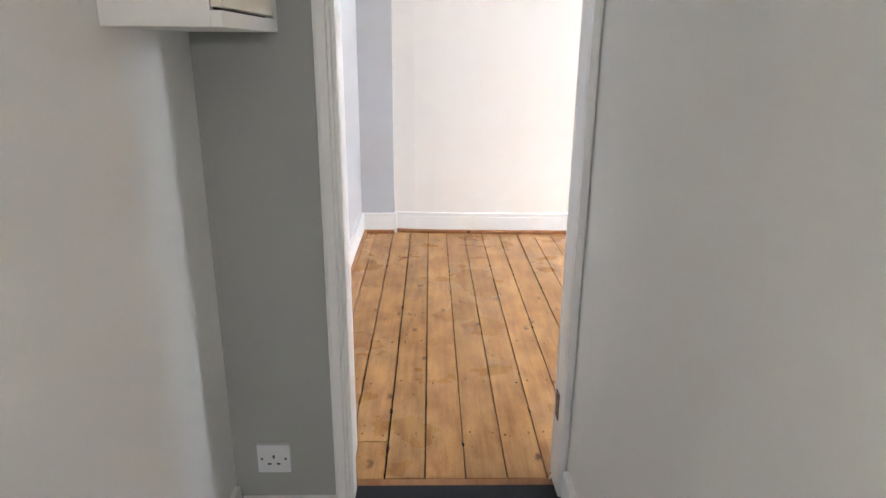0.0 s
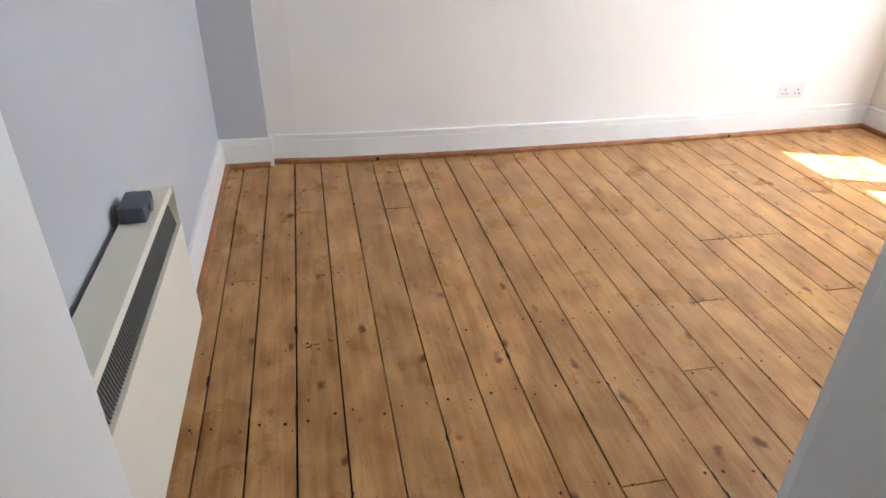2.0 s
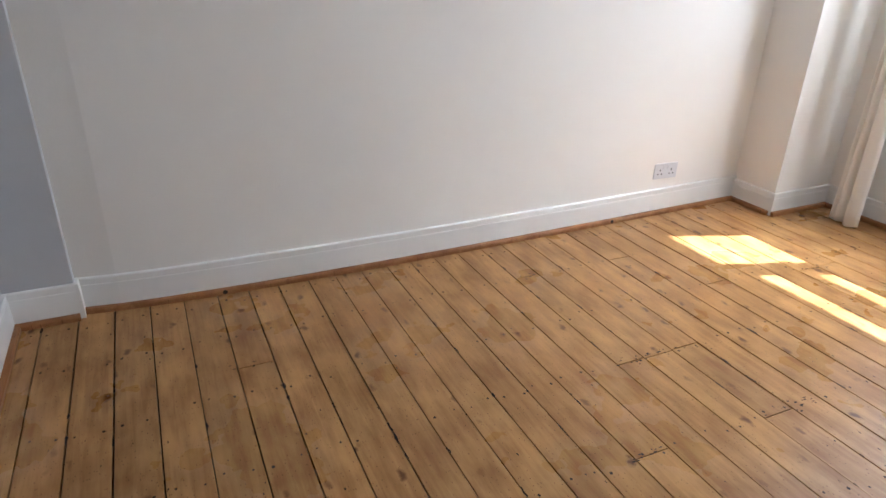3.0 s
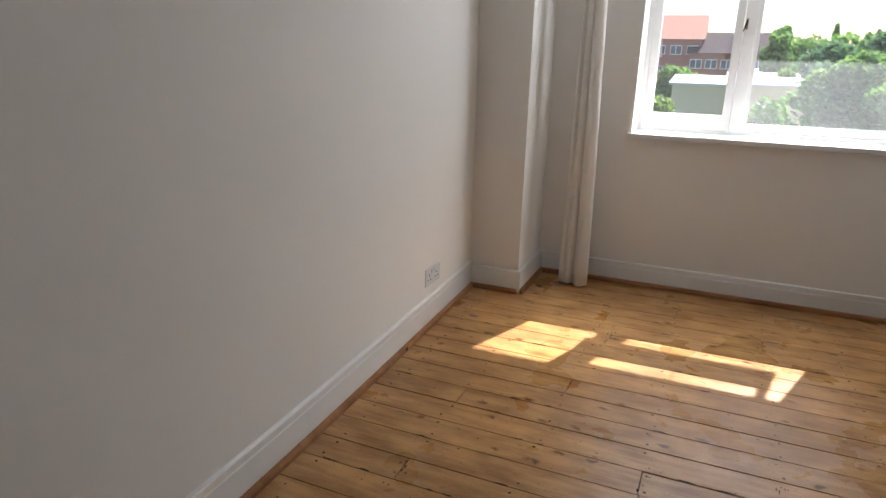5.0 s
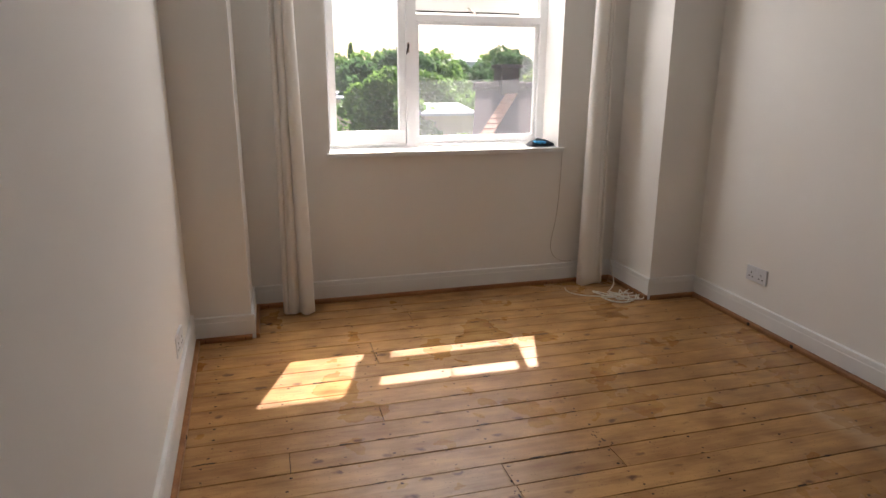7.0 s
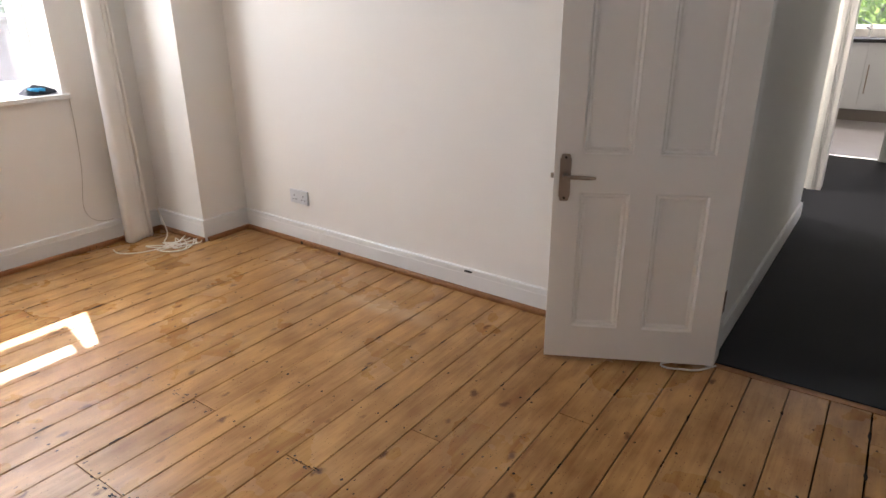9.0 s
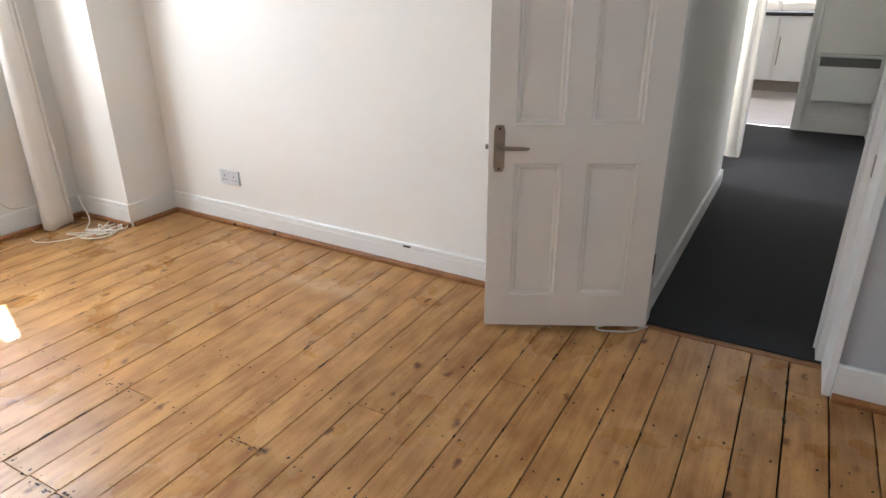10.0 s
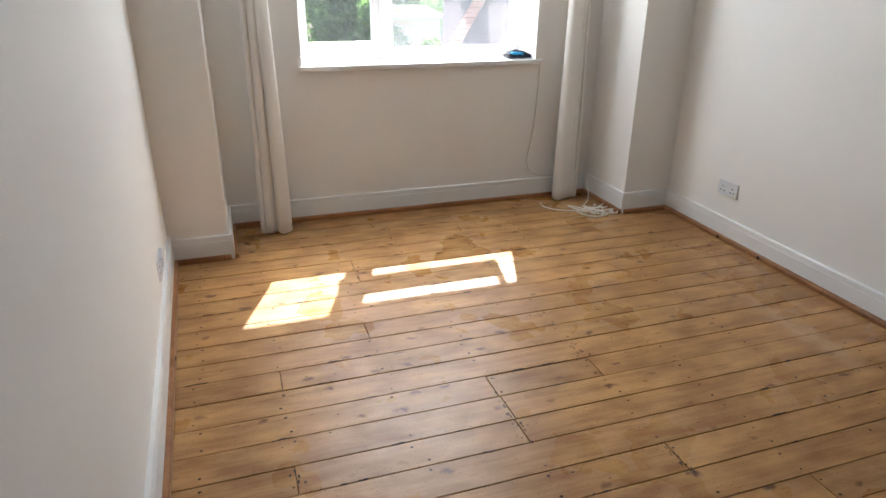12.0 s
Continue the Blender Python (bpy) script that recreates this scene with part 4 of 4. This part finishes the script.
def tree(x, y, height, radius, mat, seed, label, leaves=2600, cone=False, base=0.25, leaf=0.42):
    rnd = random.Random(seed)
    t = thing("tree", label, "tree", (x, y, GZ))
    tr = B()
    cylinder(tr, (0, 0, 0), (0.1, 0.05, height * 0.55), radius * 0.075, radius * 0.035, 9)
    for q in range(7):
        a = q * 2.4 + rnd.random()
        z0 = height * rnd.uniform(0.25, 0.5)
        cylinder(tr, (0.05, 0, z0), (radius * 0.6 * math.cos(a), radius * 0.6 * math.sin(a), z0 + height * rnd.uniform(0.15, 0.3)), radius * 0.03, radius * 0.01, 6)
    part("trunk", tr, BARK, t)
    lobes = []
    for q in range(16 if not cone else 1):
        a, e = rnd.uniform(0, 6.283), rnd.uniform(-0.5, 1.0)
        rr = radius * rnd.uniform(0.35, 0.72)
        lobes.append((rr * math.cos(a) * (1 - 0.4 * max(0, e)), rr * math.sin(a) * (1 - 0.4 * max(0, e)), height * (base + (1 - base) * (0.5 + 0.33 * e)), radius * rnd.uniform(0.28, 0.48)))
    verts, faces = [], []
    for i in range(leaves):
        if cone:
            v = rnd.random() ** 0.7
            rr = radius * v * math.sqrt(rnd.random()) * (0.8 + 0.3 * math.sin(v * 40))
            a = rnd.uniform(0, 6.283)
            c = Vector((rr * math.cos(a), rr * math.sin(a), height * (1 - v * (1 - base))))
        else:
            lx, ly, lz, lr = lobes[rnd.randrange(len(lobes))]
            d = Vector((rnd.gauss(0, 1), rnd.gauss(0, 1), rnd.gauss(0, 1))).normalized()
            c = Vector((lx, ly, lz)) + d * lr * (0.75 + 0.3 * rnd.random()) * Vector((1, 1, 0.85)).length / 1.6
        s = leaf * rnd.uniform(0.6, 1.3)
        n1 = Vector((rnd.gauss(0, 1), rnd.gauss(0, 1), rnd.gauss(0.6, 1))).normalized()
        u = n1.orthogonal().normalized() * s
        w2 = n1.cross(u).normalized() * s * 0.7
        k = len(verts)
        verts += [c - u * 0.5, c + w2 * 0.5 + n1 * s * 0.12, c + u * 0.5, c - w2 * 0.5 + n1 * s * 0.12]
        faces += [(k, k + 1, k + 2), (k, k + 2, k + 3)]
    me = bpy.data.meshes.new("crown")
    me.from_pydata([tuple(v) for v in verts], [], faces)
    me.materials.append(mat)
    cr = new("crown", me)
    cr.parent = t
    return t


EX, EY, EZ = 0.44, 4.07, 1.46


def out_at(x, slope):
    return x, EY + slope * (x - EX)


def tree_out(x, slope, el, spread, mat, seed, label, **kw2):
    xx, yy = out_at(x, slope)
    top = EZ + el * (x - EX)
    return tree(xx, yy, (top - GZ), spread * (x - EX), mat, seed, label, **kw2)


tree_out(34, -0.168, 0.028, 0.070, LEAF_MID, 1, "broad leafy green tree in the gardens", leaves=5200, leaf=0.40)
tree_out(31, -0.240, -0.007, 0.055, LEAF_MID, 2, "leafy green tree below the window", leaves=3800, leaf=0.36)
tree_out(50, -0.141, 0.043, 0.050, LEAF_DARK, 3, "dark leafy tree in the gardens", leaves=3200, leaf=0.55)
tree_out(62, -0.218, 0.044, 0.062, LEAF_DARK, 4, "tall dark green tree", leaves=3600, leaf=0.7)
tree_out(60, -0.295, 0.024, 0.055, LEAF_MID, 5, "rounded green tree by the houses", leaves=3000, leaf=0.6)
tree_out(75, -0.390, 0.056, 0.042, LEAF_DARK, 6, "round dark green tree above the roofs", leaves=3200, leaf=0.7)
tree_out(58, -0.438, 0.018, 0.045, LEAF_LIGHT, 7, "pale green tree behind the roof", leaves=2600, leaf=0.6)
tree_out(55, -0.108, 0.028, 0.036, LEAF_LIGHT, 8, "drooping yellow-green willow tree", leaves=2600, leaf=0.5)
tree_out(66, -0.076, 0.058, 0.030, LEAF_MID, 9, "tall narrow dark green tree", leaves=2200, leaf=0.6)
tree_out(95, -0.132, 0.049, 0.020, LEAF_MID, 10, "feathery conifer on the skyline", leaves=900, cone=True, leaf=0.7, base=0.55)
tree_out(24, 0.041, -0.024, 0.060, LEAF_LIGHT, 11, "bright green bushy garden tree", leaves=2600, leaf=0.32)
tree_out(25, -0.012, -0.030, 0.045, LEAF_LIGHT, 12, "bright green garden shrub", leaves=2200, leaf=0.30)
tree_out(30, -0.071, -0.030, 0.045, LEAF_MID, 13, "small green garden tree", leaves=2000, leaf=0.32)
tree_out(45, 0.008, -0.008, 0.040, LEAF_MID, 14, "green garden tree before the houses", leaves=2400, leaf=0.45)
tree_out(30, 0.118, -0.032, 0.045, LEAF_MID, 15, "leafy green garden tree", leaves=2400, leaf=0.36)
tree_out(24, -0.317, -0.057, 0.030, LEAF_LIGHT, 16, "bright green shrub beside the shed", leaves=1800, leaf=0.30)
tree_out(48, -0.262, 0.018, 0.055, LEAF_MID, 21, "broad green tree among the gardens", leaves=3600, leaf=0.5)
tree_out(70, -0.168, 0.046, 0.050, LEAF_MID, 22, "tall green tree behind the gardens", leaves=3200, leaf=0.7)
tree_out(60, 0.052, 0.000, 0.040, LEAF_MID, 23, "green tree before the brick house", leaves=2600, leaf=0.55)
tree_out(80, -0.251, 0.040, 0.060, LEAF_MID, 24, "tall leafy tree on the skyline", leaves=3200, leaf=0.75)
tree_out(84, -0.317, 0.032, 0.050, LEAF_DARK, 25, "dark leafy tree on the skyline", leaves=2800, leaf=0.75)
tree_out(90, -0.102, 0.038, 0.040, LEAF_MID, 26, "leafy tree behind the garages", leaves=2600, leaf=0.75)
tree_out(95, -0.361, 0.040, 0.040, LEAF_MID, 27, "leafy tree behind the pale building", leaves=2400, leaf=0.8)
tree(3, -40, 12, 6, LEAF_LIGHT, 17, "green tree outside the kitchen window", leaves=3000, leaf=0.6)
tree(-5, -34, 11, 5, LEAF_MID, 18, "green tree outside the kitchen window", leaves=2600, leaf=0.6)


def house(x, slope, width, depth, wall_el, ridge_el, wmat, rmat, rows, cols, label, gable=False):
    """A house with its front towards the window: walls, pitched roof, rows of windows."""
    xx, yy = out_at(x, slope)
    t = thing("house", label, "house", (xx, yy, GZ))
    hz, rz = EZ + wall_el * (x - EX) - GZ, EZ + ridge_el * (x - EX) - GZ
    part("wall", box(B(), 0, -width / 2, 0, depth, width / 2, hz), wmat, t)
    rb = B()
    o = 0.35
    if gable:
        prof = [(-width / 2 - o, hz - 0.1), (width / 2 + o, hz - 0.1), (0, rz)]
        va = [rb.verts.new((-o, p[0], p[1])) for p in prof]
        vb = [rb.verts.new((depth + o, p[0], p[1])) for p in prof]
    else:
        prof = [(-o, hz - 0.1), (depth + o, hz - 0.1), (depth / 2, rz)]
        va = [rb.verts.new((p[0], -width / 2 - o, p[1])) for p in prof]
        vb = [rb.verts.new((p[0], width / 2 + o, p[1])) for p in prof]
    rb.faces.new(va)
    rb.faces.new(vb[::-1])
    for q in range(3):
        rb.faces.new((va[q], vb[q], vb[(q + 1) % 3], va[(q + 1) % 3]))
    bmesh.ops.recalc_face_normals(rb, faces=rb.faces)
    part("roof", rb, rmat, t)
    for r in range(rows):
        for c in range(cols):
            cy = -width / 2 + width * (c + 0.5) / cols
            cz = hz - 1.5 - r * 2.7
            wf = part("window", box(B(), -0.06, cy - 0.75, cz - 0.6, 0.0, cy + 0.75, cz + 0.6), FRAME_PAINT, t)
            for sgn in (-1, 1):
                part("pane", box(B(), -0.075, cy + sgn * 0.36 - 0.31, cz - 0.52, -0.058, cy + sgn * 0.36 + 0.31, cz + 0.52), WIN_DARK, wf)
    return t


house(96, 0.074, 8.5, 9, 0.030, 0.064, BRICK, ROOF_RED, 3, 4, "red brick house with a clay tile roof")
house(95, -0.006, 9.5, 8, 0.012, 0.040, BRICK, ROOF_DARK, 2, 5, "dark brick house with a tiled roof")
house(58, 0.201, 9, 8, -0.018, 0.019, BRICK_PALE, ROOF_DARK, 3, 4, "pale yellow brick house")
house(46, 0.327, 7, 8, -0.026, 0.014, RENDER_BLUE, ROOF_RED, 2, 3, "pale rendered house with a gable", gable=True)
house(84, 0.146, 9, 8, 0.006, 0.039, BRICK, ROOF_DARK, 3, 4, "red brick house beyond the gardens")
house(105, -0.339, 22, 12, 0.026, 0.033, RENDER_BLUE, ROOF_PALE, 1, 6, "long pale building with a light roof")


def shed(x, slope, el, width, depth, mat, label):
    xx, yy = out_at(x, slope)
    t = thing("shed", label, "shed", (xx, yy, GZ), 0)
    hz = EZ + el * (x - EX) - GZ
    part("wall", box(B(), 0, -width / 2, 0, depth, width / 2, hz), BRICK_PALE, t)
    rf = B()
    vs = [(-0.2, -width / 2 - 0.2, hz), (depth + 0.2, -width / 2 - 0.2, hz + 0.35), (depth + 0.2, width / 2 + 0.2, hz + 0.35), (-0.2, width / 2 + 0.2, hz)]
    lo = [rf.verts.new(v) for v in vs]
    hi = [rf.verts.new((v[0], v[1], v[2] + 0.12)) for v in vs]
    rf.faces.new(lo[::-1])
    rf.faces.new(hi)
    for q in range(4):
        rf.faces.new((lo[q], lo[(q + 1) % 4], hi[(q + 1) % 4], hi[q]))
    part("roof", rf, mat, t)
    return t


shed(46, -0.086, -0.032, 5.5, 9, ROOF_PALE, "garage with a pale flat roof")
shed(54, -0.080, -0.024, 6.5, 8, ROOF_PALE, "row of garages with pale roofs")
shed(38, 0.004, -0.034, 3.2, 4, ROOF_PALE, "garden shed with a pale roof")
shed(30, -0.287, -0.058, 2.4, 3, ROOF_PALE, "garden shed with a white roof")
shed(40, 0.272, -0.074, 7, 5, ROOF_PALE, "low extension with a grey flat roof")
shed(66, -0.097, -0.016, 7.5, 6, ROOF_PALE, "garage row with pale roofs")

# neighbouring house whose hipped roof rises almost to eye level
NX, NY = 16.0, -4.0
nb = thing("house", "brick house with a dark tiled roof and a chimney", "house", (NX, NY, GZ))
RIDGE, EAVE = 1.234 - GZ, -0.75 - GZ
part("wall", prism(B(), [(-2.7, 3.6), (-2.7, -4.6), (2.7, -4.6), (2.7, 1.5)], 0, EAVE + 0.05), BRICK, nb)
rb = B()
ra = [rb.verts.new(v) for v in ((-3.0, 4.02, EAVE), (-3.0, -5.0, EAVE), (0, -3.9, RIDGE), (0, 2.90, RIDGE), (3.0, -5.0, EAVE), (3.0, 1.80, EAVE))]
for f in ((0, 1, 2, 3), (3, 2, 4, 5), (0, 3, 5), (1, 4, 2), (0, 5, 4, 1)):
    rb.faces.new([ra[q] for q in f])
bmesh.ops.recalc_face_normals(rb, faces=rb.faces)
nroof = part("roof", rb, ROOF_DARK, nb, "dark weathered tile roof")
for q in range(20):
    ridge_tile = cylinder(B(), (0, 2.95 - 0.34 * q, RIDGE + 0.01), (0, 2.63 - 0.34 * q, RIDGE + 0.03), 0.11, 0.12, 8)
    part("ridge_tile", ridge_tile, ROOF_DARK, nroof)
h0, h1 = Vector((-0.33, 2.08, RIDGE - 0.19)), Vector((-2.6, 3.97, EAVE + 0.30))
for q in range(14):
    a, c = h0.lerp(h1, q / 14), h0.lerp(h1, (q + 1.15) / 14)
    side = Vector((0, 1, 0)) * 0.15
    tile = B()
    lo = [tile.verts.new(v) for v in (a - side, c - side, c + side, a + side)]
    hi = [tile.verts.new(v + Vector((-0.03, 0, 0.06 - 0.02 * (k in (0, 3))))) for k, v in enumerate((a - side, c - side, c + side, a + side))]
    tile.faces.new(lo[::-1])
    tile.faces.new(hi)
    for k in range(4):
        tile.faces.new((lo[k], lo[(k + 1) % 4], hi[(k + 1) % 4], hi[k]))
    bmesh.ops.recalc_face_normals(tile, faces=tile.faces)
    part("clay_tile", tile, ROOF_RED, nroof, "pale red clay tile")
chim = box(B(), -0.3, 1.87, RIDGE - 0.4, 0.3, 2.33, RIDGE + 0.46, 0.02)
box(chim, -0.35, 1.80, RIDGE + 0.46, 0.35, 2.38, RIDGE + 0.55, 0.02)
part("chimney", chim, ROOF_DARK, nroof, "dark brick chimney stack")

# ---- floorboards of the room ----
EDGES = [-0.19, -0.042, 0.096, 0.236, 0.378, 0.520, 0.665, 0.806, 0.945, 1.090, 1.225, 1.360, 1.499, 1.629, 1.765, 1.906, 2.050, 2.182, 2.328, 2.472, 2.621, 2.762, 2.903, 3.045, 3.195, 3.340, 3.482, 3.625, 3.770, 3.911, 4.050, 4.190, 4.330, 4.470, 4.610]
Y0, Y1 = 1.354, 4.50
floor = structure("floor", box(B(), XL - 0.05, 1.10, -0.12, XW + 0.1, 4.53, -0.022), SUBFLOOR, "bare varnished pine floorboards with dark gaps", "floor")
rnd = random.Random(21)
JOISTS = [1.62, 2.03, 2.43, 2.79, 3.236, 3.62, 4.03, 4.34]
SPLITS = {18: [2.772, 3.238], 17: [3.232], 16: [3.237, 4.033], 14: [2.792], 1: [3.244], 2: [1.575], 6: [3.789], 26: [3.545], 27: [3.545], 20: [4.03], 9: [2.03], 12: [2.43], 22: [3.62], 28: [2.79]}


def board(x0, x1, y0, y1, dz):
    bm = B()
    box(bm, x0, y0, -0.021, x1, y1, dz)
    bmesh.ops.bevel(bm, geom=[e for e in bm.edges if all(v.co.z > -0.01 for v in e.verts)], offset=0.0012, segments=1, affect='EDGES')
    return part("board", bm, FLOOR_WOOD, floor)


nails = B()
for k in range(len(EDGES) - 1):
    gap = rnd.choice((0.0012, 0.0017, 0.0023, 0.0029))
    x0, x1 = EDGES[k] + gap, EDGES[k + 1] - gap + rnd.uniform(-0.0006, 0.0006)
    x0, x1 = max(x0, XL - 0.02), min(x1, XW + 0.02)
    ya = Y0 if RX - 0.02 < (x0 + x1) / 2 < 0.95 else (near_y(x1) if x0 > DX1 else YDL)
    cuts = SPLITS.get(k) or ([rnd.choice(JOISTS[1:7])] if rnd.random() < 0.12 else [])
    ys = [ya] + sorted(c for c in cuts if c > ya + 0.2) + [Y1]
    for a, b2 in zip(ys, ys[1:]):
        xx1 = x1 - (0.005 if k == 18 and a > 2.6 and b2 < 3.3 else 0)
        board(x0, xx1, a + 0.0012, b2 - 0.0012, rnd.uniform(-0.0012, 0.0008))
    for yj in JOISTS:
        if yj < ya + 0.03:
            continue
        for u in (0.2, 0.8):
            if rnd.random() < 0.85:
                cx, cy = x0 + (x1 - x0) * (u + rnd.uniform(-0.06, 0.06)), yj + rnd.uniform(-0.022, 0.022)
                r = rnd.uniform(0.0034, 0.0060)
                nv = [nails.verts.new((cx + r * math.cos(q * 1.047), cy + r * 1.2 * math.sin(q * 1.047), 0.0016)) for q in range(6)]
                nails.faces.new(nv)
for cx, cy, cnt in ((2.47, 2.775, 12), (2.12, 3.235, 14), (2.30, 3.235, 8), (0.70, 3.79, 6), (2.12, 4.03, 6), (0.30, 2.79, 8), (1.84, 2.79, 10), (3.56, 3.545, 8)):
    for q in range(cnt):
        ax, ay = cx + rnd.gauss(0, 0.05), cy + rnd.gauss(0, 0.012)
        r1, r2 = rnd.uniform(0.003, 0.011), rnd.uniform(0.002, 0.0045)
        nails.faces.new([nails.verts.new((ax + r1 * math.cos(w3 * 1.047), ay + r2 * math.sin(w3 * 1.047), 0.0017)) for w3 in range(6)])
for q in range(260):
    ax, ay = rnd.uniform(-0.1, 4.3), rnd.uniform(1.4, 4.4)
    r1, r2 = rnd.uniform(0.0018, 0.0038), rnd.uniform(0.002, 0.009)
    nails.faces.new([nails.verts.new((ax + r1 * rnd.uniform(0.5, 1.2) * math.cos(w3 * 1.047), ay + r2 * rnd.uniform(0.5, 1.2) * math.sin(w3 * 1.047), 0.0015)) for w3 in range(6)])
for q in range(150):
    ax, ay = rnd.choice(EDGES[1:-1]), rnd.uniform(1.4, 4.4)
    r1, r2 = rnd.uniform(0.003, 0.006), rnd.uniform(0.012, 0.05)
    nails.faces.new([nails.verts.new((ax + rnd.choice((-0.003, 0.003)) * 0.5 + r1 * rnd.uniform(0.4, 1.2) * math.cos(w3 * 0.785), ay + r2 * rnd.uniform(0.6, 1.1) * math.sin(w3 * 0.785), 0.0014)) for w3 in range(8)])
tagged(part("nail_heads", nails, NAIL, floor, "dark old nail heads"), kind="stuff")
part("threshold_board", box(B(), RX, 1.314, -0.02, 0.95, Y0 - 0.002, 0.001, 0.001), STRIP_WOOD, floor, "narrow cross board at the doorway")
for kx, ky in ((0.702, far_y(0.702) - 0.0405), (2.962, far_y(2.962) - 0.0405), (3.074, near_y(3.074) + 0.0405), (3.42, near_y(3.42) + 0.0405)):
    part("strip_knot", cylinder(B(), (kx, ky - 0.001, 0.014), (kx, ky + 0.001, 0.014), 0.011, seg=9), NAIL, floor, "dark knot in the floor-edge strip")
